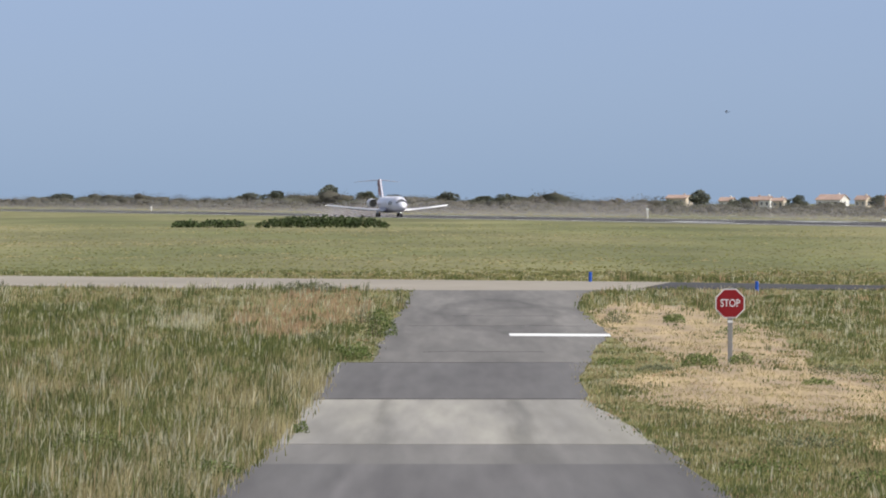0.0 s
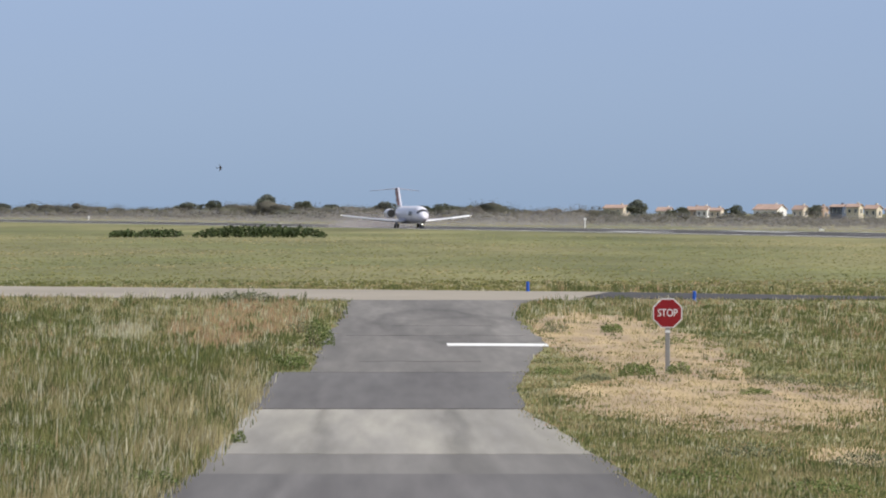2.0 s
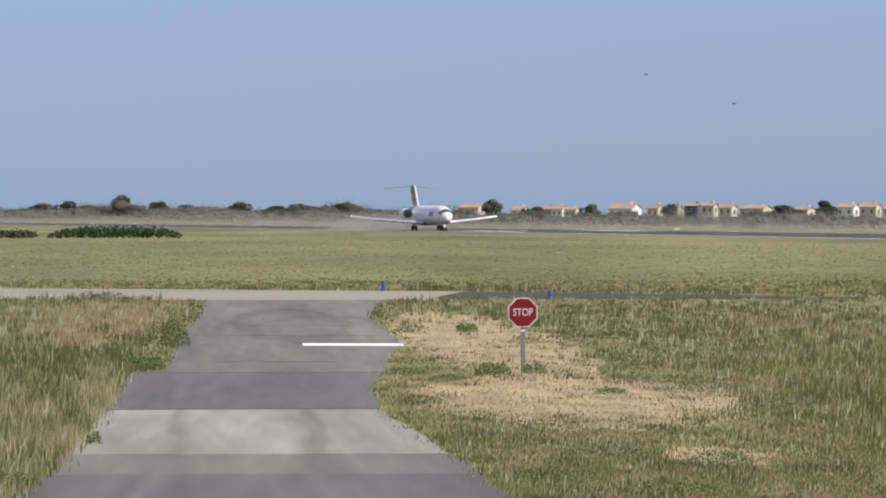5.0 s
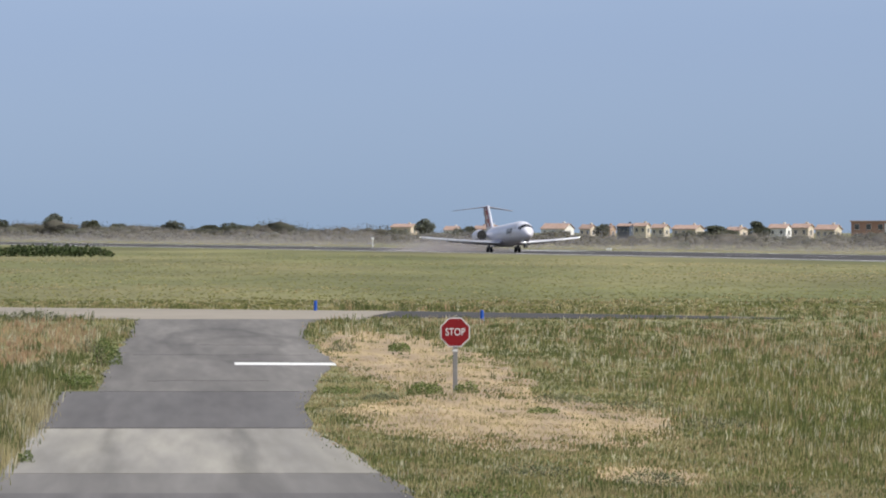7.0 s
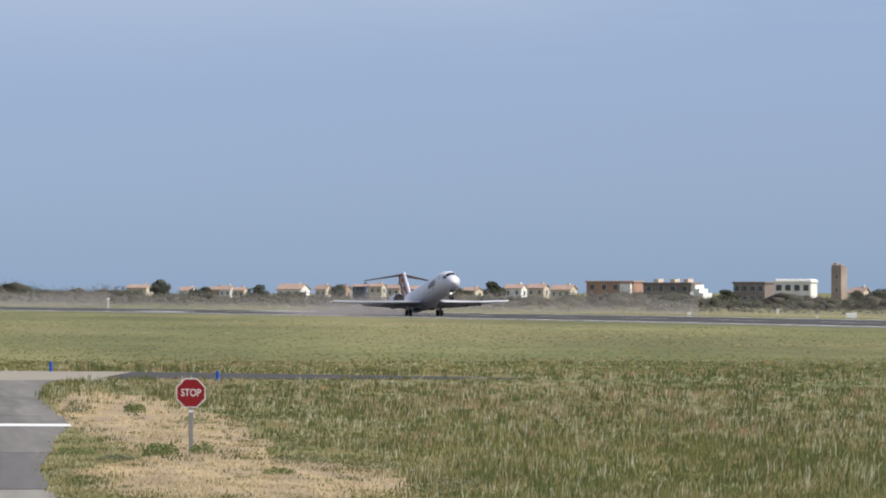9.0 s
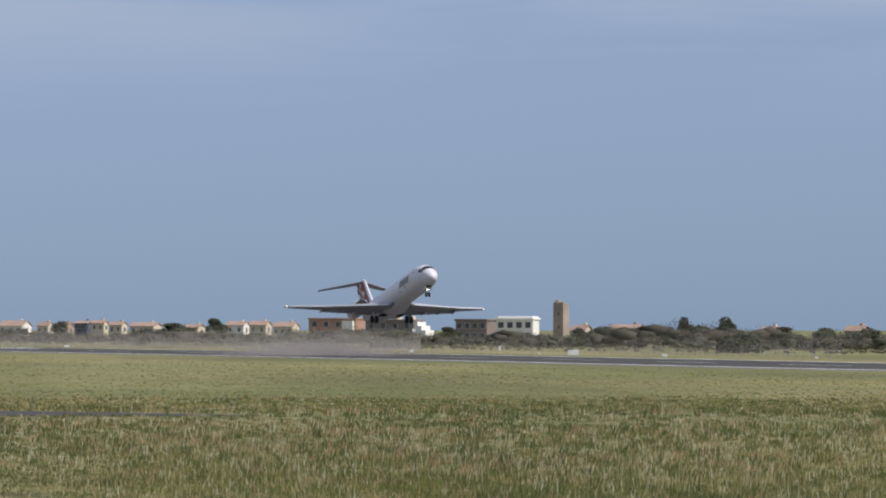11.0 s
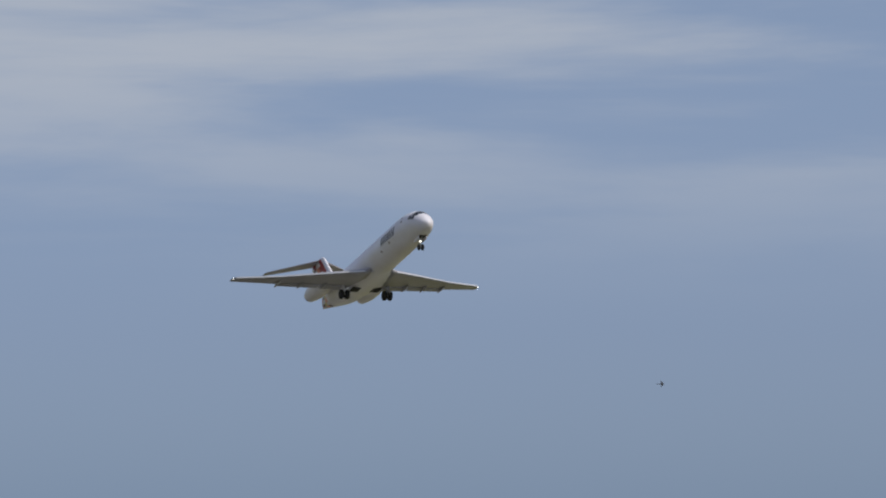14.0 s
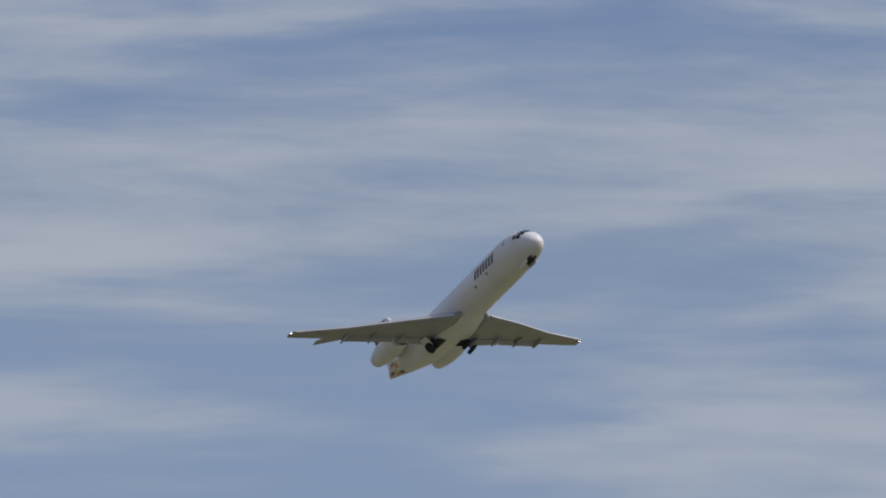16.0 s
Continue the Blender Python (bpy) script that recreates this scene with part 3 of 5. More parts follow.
def make_tree(seed, tall):
    """A tree one metre high and one wide, to be scaled: trunk, limbs, and a crown in uneven lobes."""
    rnd = random.Random(seed)
    rng = np.random.default_rng(seed)
    t = thing("tree", "grey-green broadleaf tree in the scrub behind the runway", "tree", pose(0, -900, 0), "trees behind the runway")
    bm = tube((0, 0, 0), (0.01, 0, 0.45), 0.045, 0.025, 7)
    lobes = []
    for i in range(9 if tall else 7):
        a = rnd.uniform(0, 6.28)
        rr = rnd.uniform(0.02, 0.3)
        z = rnd.uniform(0.36, 0.84 - rr * 1.0)
        c = (rr * math.cos(a), rr * math.sin(a), z)
        tube((0, 0, 0.3), c, 0.02, 0.008, 5, bm)
        lobes.append((c, rnd.uniform(0.13, 0.22)))
    part("trunk", bm, M_BARK, t)
    pts = []
    for c, r in lobes:
        p = rng.normal(size=(260, 3))
        p /= np.linalg.norm(p, axis=1)[:, None]
        p *= (rng.uniform(0.35, 1.0, (260, 1)) ** 0.5) * r
        p[:, 2] *= 0.85
        pts.append(p + np.array(c))
    pts = np.concatenate(pts)
    pts = pts[pts[:, 2] < 1.0]
    part("crown", leaf_mesh("crown", pts, 0.036, M_LEAF[seed % 3], seed), None, t)
    return t


TREES = [make_tree(k, k % 2) for k in range(6)]
tree_count = [0]


def plant_tree(deg, across, height, width):
    k = tree_count[0]
    tree_count[0] += 1
    p = bearing(deg, across)
    m = pose(p.x, p.y, 0, 0, 0, k * 67) @ Matrix.Diagonal((width * 1.8, width * 1.8, height * 1.04, 1))
    if k < len(TREES):
        TREES[k].matrix_basis = m
    else:
        src = TREES[(k * 5 + k // 6) % 6]
        copy_thing(src, m @ Matrix.Diagonal((1 / src.scale[0], 1 / src.scale[1], 1 / src.scale[2], 1)))


def scrub(name, label, d0, d1, s0, s1, count, hmin, hmax, mat, seed, leaves=46, size=0.42):
    """A belt of low bushes along the runway: dense small leaves round a few twiggy cores."""
    rng = np.random.default_rng(seed)
    ball = bmesh.new()
    bmesh.ops.create_icosphere(ball, subdivisions=1, radius=1)
    bv = np.array([v.co[:] for v in ball.verts])
    bf = np.array([[v.index for v in f.verts] for f in ball.faces])
    ball.free()
    vs, fs, pts = [], [], []
    for i in range(count):
        c = on_runway(rng.uniform(d0, d1), rng.uniform(s0, s1))
        hh = rng.uniform(hmin, hmax) * (0.72 + 0.9 * noise.noise((c.x * 0.045, c.y * 0.012, seed)))
        w = hh * rng.uniform(0.8, 1.6)
        shape = np.array([w, w, hh * 0.56])
        at = np.array([c.x, c.y, hh * 0.46])
        for k in range(2):
            q = rng.normal(size=3)
            q *= 0.25 / np.linalg.norm(q)
            vs.append((bv * rng.uniform(0.6, 1.3, (len(bv), 1)) * 0.4 + q) * shape + at)
            fs.append(bf + len(fs) * len(bv))
        lobes = rng.normal(size=(7, 3))
        lobes *= 0.55 / np.linalg.norm(lobes, axis=1)[:, None]
        p = rng.normal(size=(leaves, 3))
        p *= (rng.uniform(0.1, 1.0, leaves) ** 0.4 * rng.uniform(0.3, 0.52, leaves) / np.linalg.norm(p, axis=1))[:, None]
        p = (p + lobes[rng.integers(0, 7, leaves)]) * shape + at
        pts.append(p[p[:, 2] > 0.02])
    ob = part(name, motes(name, np.concatenate(pts), size, mat, seed), None)
    part("twig_core", raw_mesh("twig_core", np.concatenate(vs), np.concatenate(fs), mat), None, ob)
    return tagged(ob, label, "scrub", kind="stuff")


M_SCRUB = material("olive scrub", (0.120, 0.126, 0.088), 0.9, vary=0.2, scale=0.3, island=0.1, other=(0.160, 0.145, 0.118), patch=0.12, patch_scale=0.03, leafy=0.5)
M_SCRUB2 = material("grey-brown scrub", (0.20, 0.185, 0.125), 0.9, vary=0.25, scale=0.5, fine=0.2, island=0.16, leafy=0.3)
scrub("far_scrub", "grey-olive band of scrub and low woods behind the runway", 380, 450, 2140, 3700, 1000, 4.0, 6.4, M_SCRUB, 3, 170, 0.22)
scrub("garden_scrub", "olive scrub in front of the houses", 380, 440, 1380, 2140, 620, 2.0, 3.9, M_SCRUB, 13, 210, 0.15)
scrub("near_scrub", "grey-olive thicket behind the runway", 380, 450, 300, 1380, 900, 2.8, 4.8, M_SCRUB, 14, 340, 0.14)
scrub("low_scrub", "low grey-brown brush along the meadow edge", 350, 380, 250, 3600, 1200, 0.5, 1.2, M_SCRUB2, 4, 60, 0.10)

M_WALL_WHITE = material("white render", (0.78, 0.76, 0.72), 0.85, vary=0.06, scale=0.6)
M_WALL_CREAM = material("cream render", (0.62, 0.53, 0.42), 0.85, vary=0.08, scale=0.6)
M_WALL_OCHRE = material("ochre render", (0.42, 0.30, 0.22), 0.85, vary=0.1, scale=0.6)
M_WALL_YELLOW = material("pale yellow render", (0.62, 0.545, 0.42), 0.85, vary=0.08, scale=0.6)
# on the long blocks this dark tone includes the shade of their fronts
M_WALL_DARK = material("grey-brown render", (0.23, 0.19, 0.17), 0.85, vary=0.15, scale=0.5)
M_WALL_BLUE = material("slate blue render", (0.07, 0.09, 0.13), 0.8, vary=0.12, scale=0.6)
M_BRICKWALL = material("salmon brickwork", (0.40, 0.24, 0.18), 0.85, vary=0.12, scale=0.5)
M_TILE = material("terracotta tiles", (0.42, 0.295, 0.24), 0.85, vary=0.18, scale=0.8, fine=0.1)
M_GLASS_FAR = material("dark window glass", (0.09, 0.095, 0.10), 0.25, vary=0.0)
M_FRAME = material("white window frame", (0.7, 0.69, 0.66), 0.6, vary=0.05)
M_STONE = material("weathered tower stone", (0.40, 0.32, 0.27), 0.9, vary=0.22, scale=0.5, fine=0.2, bump=0.5, other=(0.31, 0.25, 0.21), patch=0.12, patch_scale=0.25)


def window(parent, x, y, z, w, hh, turn=0):
    m = pose(x, y, z, 0, 0, turn)
    bm = box(w + 0.14, 0.14, hh + 0.14)
    fr = part("window", bm, M_FRAME, parent, m=m)
    part("pane", box(w, 0.06, hh, (0, -0.07, 0)), M_GLASS_FAR, fr, "dark glass pane")


def house(deg, across, width, top, roof, wall, tile, windows, yaw):
    p = bearing(deg, across)
    names = {"slate blue render": "slate blue", "white render": "white", "cream render": "cream", "ochre render": "ochre", "pale yellow render": "pale yellow"}
    hs = thing("house", names[wall.name] + " rendered house with a low terracotta tiled roof", "house", pose(p.x, p.y, 0, 0, 0, -deg - yaw), "houses behind the airfield")
    depth = width * 0.62
    eave = top - roof
    part("wall", box(width, depth, eave, (0, 0, eave / 2)), wall, hs)
    part("gable", loft([[(x, -depth / 2, eave - 0.01), (x, 0, top - 0.22), (x, depth / 2, eave - 0.01)] for x in (-width / 2, width / 2)]), wall, hs)
    o = 0.35
    a, b = width / 2 + o, depth / 2 + o
    rf = loft([[(x, -b, eave - 0.05), (x, 0, top), (x, b, eave - 0.05), (x, b, eave - 0.22), (x, 0, top - 0.19), (x, -b, eave - 0.22)] for x in (-a, a)])
    rp = part("roof", rf, tile, hs, "terracotta tile roof")
    part("chimney", box(0.7, 0.7, 1.2, (width * 0.22, depth * 0.12, top - 0.1), bevel=0.04), wall, rp)
    for i in range(windows):
        x = (i + 0.5) / windows * width - width / 2
        for z in ([eave - 1.4, eave - 4.2] if eave > 5.5 else [eave - 1.4]):
            window(hs, x, -depth / 2 - 0.02, z, 0.85, 1.15)
    window(hs, width / 2 + 0.02, 0, eave - 1.5, 1.0, 1.3, 90)
    return hs


def apartment_block(deg, across, width, top, wall, kind, depth=5.5, yaw=30):
    p = bearing(deg, across)
    texts = {"long": "long apartment block, grey-brown wall colour darkened for its shaded front", "brick": "salmon brick and white apartment block", "flat": "long flat-roofed apartment block, grey-brown wall colour darkened for its shaded front", "vaults": "white apartment block with a row of small vaulted roofs"}
    ob = thing("apartment_block", texts[kind], "apartment building", pose(p.x, p.y, 0, 0, 0, -deg - yaw))
    part("wall", box(width, depth, top - 0.6, (0, 0, (top - 0.6) / 2)), wall, ob)
    part("roof", box(width + 0.6, depth + 0.6, 0.5, (0, 0, top - 0.4), bevel=0.06), M_TILE if kind == "brick" else M_WALL_DARK if kind in ("flat", "long") else M_WALL_WHITE, ob)
    if kind == "vaults":
        n = 11
        for i in range(n):
            x = (i + 0.5) / n * width - width / 2
            part("vault", lathe([(-depth / 2, 0.42 * width / n), (depth / 2, 0.42 * width / n)], 12, "y", at=(x, 0, top - 0.1)), M_WALL_WHITE, ob, "white vaulted dormer")
    if kind == "brick":
        part("stair_tower", box(width * 0.22, depth + 1.4, top - 1.0, (width * 0.36, -0.4, (top - 1.0) / 2)), M_WALL_WHITE, ob, "white rendered stair tower")
    if kind == "flat":
        for x in (-0.3, 0.05, 0.33):
            part("roof_house", box(width * 0.1, 3, 1.0, (x * width, 0.5, top + 0.3), bevel=0.05), M_WALL_CREAM, ob)
        for k, f in enumerate((0.86, 0.66, 0.46)):
            part("terrace_step", box(1.3, depth * 0.9, top * f, (width / 2 + 0.66 + 1.31 * k, 0, top * f / 2), bevel=0.05), M_WALL_WHITE, ob, "white stepped end of the block")
    floors = max(2, int(top / 2.9))
    cols = max(4, int(width / 3.2))
    for j in range(floors):
        for i in range(cols):
            x = (i + 0.5) / cols * width - width / 2
            z = top - 2.0 - j * 2.8
            if z > 1.0:
                window(ob, x, -depth / 2 - 0.02, z, 1.5, 1.5)
    return ob


def signal_tower(deg, across, width, top):
    p = bearing(deg, across)
    ob = thing("stone_tower", "old square grey-brown stone watchtower with a broken top", "tower", pose(p.x, p.y, 0, 0, 0, -deg - 30))
    w = width * 0.74
    rings = []
    for z, k in ((0, 1.06), (top * 0.5, 1.02), (top * 0.93, 1.0)):
        rings.append([(sx * w / 2 * k, sy * w / 2 * k, z) for sx, sy in ((-1, -1), (1, -1), (1, 1), (-1, 1))])
    part("wall", loft(rings), M_STONE, ob)
    rnd = random.Random(8)
    for sx, sy in ((-1, -1), (1, -1), (1, 1), (-1, 1), (0, -1), (1, 0), (-1, 0), (0, 1)):
        hh = rnd.uniform(0.4, 1.0) if sx < 1 else rnd.uniform(0.1, 0.5)
        part("parapet_stone", box(w * 0.3, w * 0.3, hh, (sx * w * 0.34, sy * w * 0.34, top * 0.93 + hh / 2 - 0.02), bevel=0.06), M_STONE, ob)
    # the wall has no holes: dark plates imitate the shade inside slits
    for z in (top * 0.35, top * 0.68):
        part("loophole", box(0.35, 0.1, 0.9, (0.1, -w / 2 - 0.03, z)), M_GLASS_FAR, ob, "dark plate painted as the shade in a slit")
    return ob


# ---- markers beside the runway ----
M_BOXWHITE = material("white painted metal", (0.75, 0.75, 0.74), 0.5, vary=0.06, scale=3)
M_CONCPOST = material("grey foot", (0.4, 0.39, 0.37), 0.9, vary=0.1, scale=3)


def runway_box(deg, across, w, hh):
    p = bearing(deg, across)
    ob = thing("marker_box", "small white metal marker box beside the runway", "airfield marker", pose(p.x, p.y, 0, 0, 0, -deg), "runway markers")
    part("housing", box(w, 0.35, hh - 0.12, (0, 0, 0.12 + (hh - 0.12) / 2), bevel=0.03), M_BOXWHITE, ob)
    for x in (-0.35, 0.35):
        part("foot", tube((x * w, 0, -0.05), (x * w, 0, 0.14), 0.05), M_CONCPOST, ob)
    return ob


def white_post(deg, across, hh):
    p = bearing(deg, across)
    ob = thing("marker_post", "slim white marker post in the meadow", "airfield marker", pose(p.x, p.y, 0, 0, 0, -deg), "marker posts")
    if hh < 1.0:
        part("post", tube((0, 0, -0.05), (0, 0, hh), 0.09, 0.08, 10), M_BOXWHITE, ob)
        return ob
    slim = hh > 3
    part("post", tube((0, 0, -0.05), (0, 0, hh - 0.35), 0.05 if slim else 0.14, 0.05 if slim else 0.12, 10), M_WALL_DARK if slim else M_BOXWHITE, ob)
    part("head", box(0.62, 0.3, 0.5, (0, 0, hh - 0.25), bevel=0.04), M_BOXWHITE, ob)
    return ob


plant_tree(-3.279, 430, 3.8, 9.0)
plant_tree(-2.971, 430, 6.9, 17.1)
plant_tree(-2.574, 430, 4.9, 13.5)
plant_tree(-2.301, 430, 5.1, 10.4)
plant_tree(-1.516, 430, 7.4, 8.2)
plant_tree(-1.309, 430, 7.6, 7.8)
plant_tree(-0.890, 430, 10.3, 7.8)
plant_tree(-0.591, 430, 8.4, 6.3)
plant_tree(-0.379, 430, 5.8, 8.2)
plant_tree(0.035, 430, 7.4, 6.3)
plant_tree(0.313, 430, 5.4, 7.7)
plant_tree(0.533, 430, 6.8, 9.8)
plant_tree(0.996, 430, 4.1, 7.2)
plant_tree(2.010, 430, 7.4, 4.9)
plant_tree(2.323, 430, 5.7, 4.2)
plant_tree(2.763, 430, 5.5, 4.0)
plant_tree(3.372, 430, 5.9, 4.4)
plant_tree(4.284, 430, 5.1, 6.9)
plant_tree(4.592, 430, 6.3, 4.0)
plant_tree(4.037, 430, 4.1, 4.8)
plant_tree(8.246, 430, 6.4, 3.0)
plant_tree(8.400, 430, 5.3, 3.2)
plant_tree(8.581, 430, 6.2, 3.2)
plant_tree(7.827, 430, 4.4, 6.6)
plant_tree(8.092, 430, 4.2, 4.3)
plant_tree(9.000, 430, 4.3, 5.2)
plant_tree(9.361, 430, 4.7, 4.5)
plant_tree(9.679, 430, 4.2, 4.4)
plant_tree(9.987, 430, 4.5, 3.9)
plant_tree(10.318, 430, 4.7, 4.5)
plant_tree(10.604, 430, 4.2, 3.8)
plant_tree(10.824, 430, 5.0, 2.5)
plant_tree(11.089, 430, 5.7, 3.4)
plant_tree(11.486, 430, 4.4, 4.0)
plant_tree(11.926, 430, 4.5, 4.5)
plant_tree(12.279, 430, 4.4, 4.4)
plant_tree(12.632, 430, 4.7, 4.0)
plant_tree(13.072, 430, 4.5, 5.1)
plant_tree(5.712, 430, 3.7, 5.0)
plant_tree(6.417, 430, 4.2, 3.6)
plant_tree(6.814, 430, 3.9, 3.5)
plant_tree(7.431, 430, 4.1, 3.4)
plant_tree(7.607, 430, 4.4, 5.6)
house(1.842, 560, 8.9, 5.5, 1.2, M_WALL_CREAM, M_TILE, 2, 30)
house(2.217, 560, 5.4, 4.6, 1.4, M_WALL_WHITE, M_TILE, 2, 28)
house(2.444, 560, 4.8, 4.8, 1.2, M_WALL_OCHRE, M_TILE, 2, 33)
house(2.519, 560, 4.4, 5.0, 1.4, M_WALL_WHITE, M_TILE, 2, 29)
house(2.622, 560, 4.5, 4.4, 1.0, M_WALL_CREAM, M_TILE, 2, 27)
house(3.037, 560, 9.8, 5.6, 1.8, M_WALL_WHITE, M_TILE, 3, 33)
house(3.275, 560, 5.0, 5.2, 1.4, M_WALL_CREAM, M_TILE, 2, 43)
house(3.429, 560, 4.6, 5.0, 1.4, M_WALL_OCHRE, M_TILE, 2, 40)
house(3.574, 560, 5.5, 5.5, 0.8, M_WALL_BLUE, M_TILE, 3, 40)
house(3.696, 560, 4.7, 5.7, 1.0, M_WALL_YELLOW, M_TILE, 2, 30)
house(3.839, 560, 5.1, 5.3, 1.2, M_WALL_YELLOW, M_TILE, 2, 36)
house(4.055, 560, 8.8, 5.0, 1.2, M_WALL_CREAM, M_TILE, 3, 31)
house(4.771, 560, 6.1, 5.3, 1.2, M_WALL_WHITE, M_TILE, 2, 29)
house(4.947, 560, 5.7, 5.4, 1.2, M_WALL_CREAM, M_TILE, 2, 28)
house(5.148, 560, 6.7, 5.1, 1.4, M_WALL_YELLOW, M_TILE, 3, 30)
house(4.434, 560, 6.1, 4.4, 1.0, M_WALL_CREAM, M_TILE, 2, 43)
house(7.451, 560, 4.9, 4.3, 1.4, M_WALL_CREAM, M_TILE, 2, 41)
house(7.810, 560, 9.4, 4.4, 1.2, M_WALL_OCHRE, M_TILE, 2, 41)
house(9.601, 560, 5.1, 4.2, 1.2, M_WALL_OCHRE, M_TILE, 2, 40)
house(10.626, 560, 5.4, 4.4, 1.2, M_WALL_WHITE, M_TILE, 2, 29)
house(11.287, 560, 4.8, 4.9, 1.4, M_WALL_CREAM, M_TILE, 2, 32)
house(10.119, 560, 4.4, 4.1, 1.0, M_WALL_CREAM, M_TILE, 2, 37)
house(11.728, 560, 5.1, 4.2, 1.2, M_WALL_YELLOW, M_TILE, 2, 39)
house(8.929, 560, 4.7, 3.9, 1.0, M_WALL_CREAM, M_TILE, 2, 41)
apartment_block(5.544, 560, 15.8, 6.4, M_BRICKWALL, "brick")
apartment_block(5.99, 560, 15.5, 5.9, M_WALL_DARK, "flat")
apartment_block(6.63, 560, 9.8, 6.0, M_WALL_DARK, "long")
apartment_block(6.955, 555, 10.2, 6.2, M_WALL_WHITE, "vaults", 5.0, 20)
signal_tower(7.292, 540, 3.86, 10.28)
runway_box(3.438, 309, 1.0, 0.5)
runway_box(6.126, 306, 0.6, 0.55)
runway_box(7.387, 299, 1.5, 0.85)
runway_box(8.101, 300, 0.7, 0.45)
runway_box(6.814, 335, 0.4, 0.9)
runway_box(12.019, 300, 0.5, 0.6)
runway_box(9.282, 300, 0.4, 0.4)
runway_box(7.122, 300, 0.35, 0.35)
white_post(1.595, 312, 2.1)


def taxi_board(deg, across):
    p = bearing(deg, across)
    ob = thing("guidance_sign", "low yellow and black guidance sign beside the runway", "airfield sign", pose(p.x, p.y, 0, 0, 0, -deg))
    part("yellow_panel", box(0.62, 0.2, 0.66, (-0.31, 0, 0.5), bevel=0.02), material("yellow sign sheet", (0.72, 0.46, 0.04), 0.5, vary=0.08, scale=4), ob, "yellow panel")
    part("black_panel", box(0.55, 0.2, 0.66, (0.285, 0, 0.5), bevel=0.02), material("black sign sheet", (0.05, 0.035, 0.03), 0.5, vary=0.1, scale=4), ob, "black panel")
    for x in (-0.5, 0.45):
        part("foot", tube((x, 0, -0.05), (x, 0, 0.2), 0.04), M_CONCPOST, ob)


taxi_board(11.63, 298)
white_post(-2.274, 312, 1.5)
white_post(6.144, 345, 3.6)


# ---- near things ----
M_SIGNRED = material("red sign sheet", (0.235, 0.010, 0.014), 0.45, vary=0.08, scale=4)
M_SIGNWHITE = material("white sign sheet", (0.74, 0.73, 0.72), 0.45, vary=0.05, scale=4)
M_GALV = material("galvanised steel", (0.30, 0.29, 0.275), 0.5, metal=0.5, vary=0.12, scale=6)
M_BLUE = material("blue plastic", (0.02, 0.09, 0.42), 0.45, vary=0.1, scale=6)


def octagon(r):
    return [(r * math.cos(radians(22.5 + 45 * i)), r * math.sin(radians(22.5 + 45 * i))) for i in range(8)]


def plate(r, y0, y1, z):
    bm = loft([[(x, y, z + k) for x, k in octagon(r)] for y in (y0, y1)])
    return bm


def stop_sign():
    ob = thing("stop_sign", "red octagonal stop sign with white border on a galvanised post", "road sign", pose(7.82, 200, 0, 0, 0, -2.2))
    zc, r = 1.615, 0.4 / math.cos(radians(22.5))
    part("post", box(0.13, 0.07, 1.9, (0, 0.056, 0.93), bevel=0.015), M_GALV, ob, "galvanised steel post")
    p = part("plate", plate(r, 0.0, 0.018, zc), M_SIGNWHITE, ob, "white-rimmed octagonal plate")
    part("red_field", plate(r * 0.925, -0.006, -0.001, zc), M_SIGNRED, p, "red sheeting")
    cu = bpy.data.curves.new("letters", "FONT")
    cu.body, cu.size, cu.align_x, cu.align_y, cu.extrude = "STOP", 0.285, "CENTER", "CENTER", 0.002
    cu.offset = 0.002
    tmp = bpy.data.objects.new("letters", cu)
    scene.collection.objects.link(tmp)
    me = bpy.data.meshes.new_from_object(tmp.evaluated_get(bpy.context.evaluated_depsgraph_get()))
    bpy.data.objects.remove(tmp)
    me.materials.clear()
    me.materials.append(M_SIGNWHITE)
    part("letters", me, None, p, "white letters", Matrix.Translation((0, -0.010, zc)) @ pose(0, 0, 0, 90) @ Matrix.Diagonal((0.80, 1.0, 1, 1)))
    for z in (zc - 0.2, zc + 0.2):
        part("clamp", box(0.14, 0.03, 0.04, (0, 0.03, z), bevel=0.005), M_GALV, ob)
    part("label_band", box(0.136, 0.076, 0.07, (0, 0.056, 1.12)), M_SIGNWHITE, ob, "white sticker band")
    return ob


stop_sign()


def edge_marker(x, y, hh):
    ob = thing("taxiway_marker", "blue plastic edge marker beside the taxiway", "airfield marker", pose(x, y, 0), "taxiway edge markers")
    part("stem", tube((0, 0, 0.02), (0, 0, hh - 0.03), 0.095, 0.085, 14), M_BLUE, ob)
    part("cap", tube((0, 0, hh - 0.04), (0, 0, hh), 0.1, 0.07, 14), M_BLUE, ob)
    part("base", tube((0, 0, -0.03), (0, 0, 0.04), 0.16, 0.14, 14), M_CONCPOST, ob)


edge_marker(7.8, 389, 0.56)
edge_marker(15.0, 351, 0.50)


# ---- shrubs and weed clumps ----
M_SHRUB = material("green shrub leaves", (0.06, 0.085, 0.03), 0.7, vary=0.25, scale=1.0, island=0.45, leafy=0.3)
M_WEEDGREEN = material("fresh weed leaves", (0.15, 0.19, 0.06), 0.7, vary=0.25, scale=1.0, island=0.5, leafy=0.4)
M_WEED = material("grey-green weed leaves", (0.165, 0.175, 0.10), 0.8, vary=0.2, scale=1.0, island=0.4, leafy=0.3)


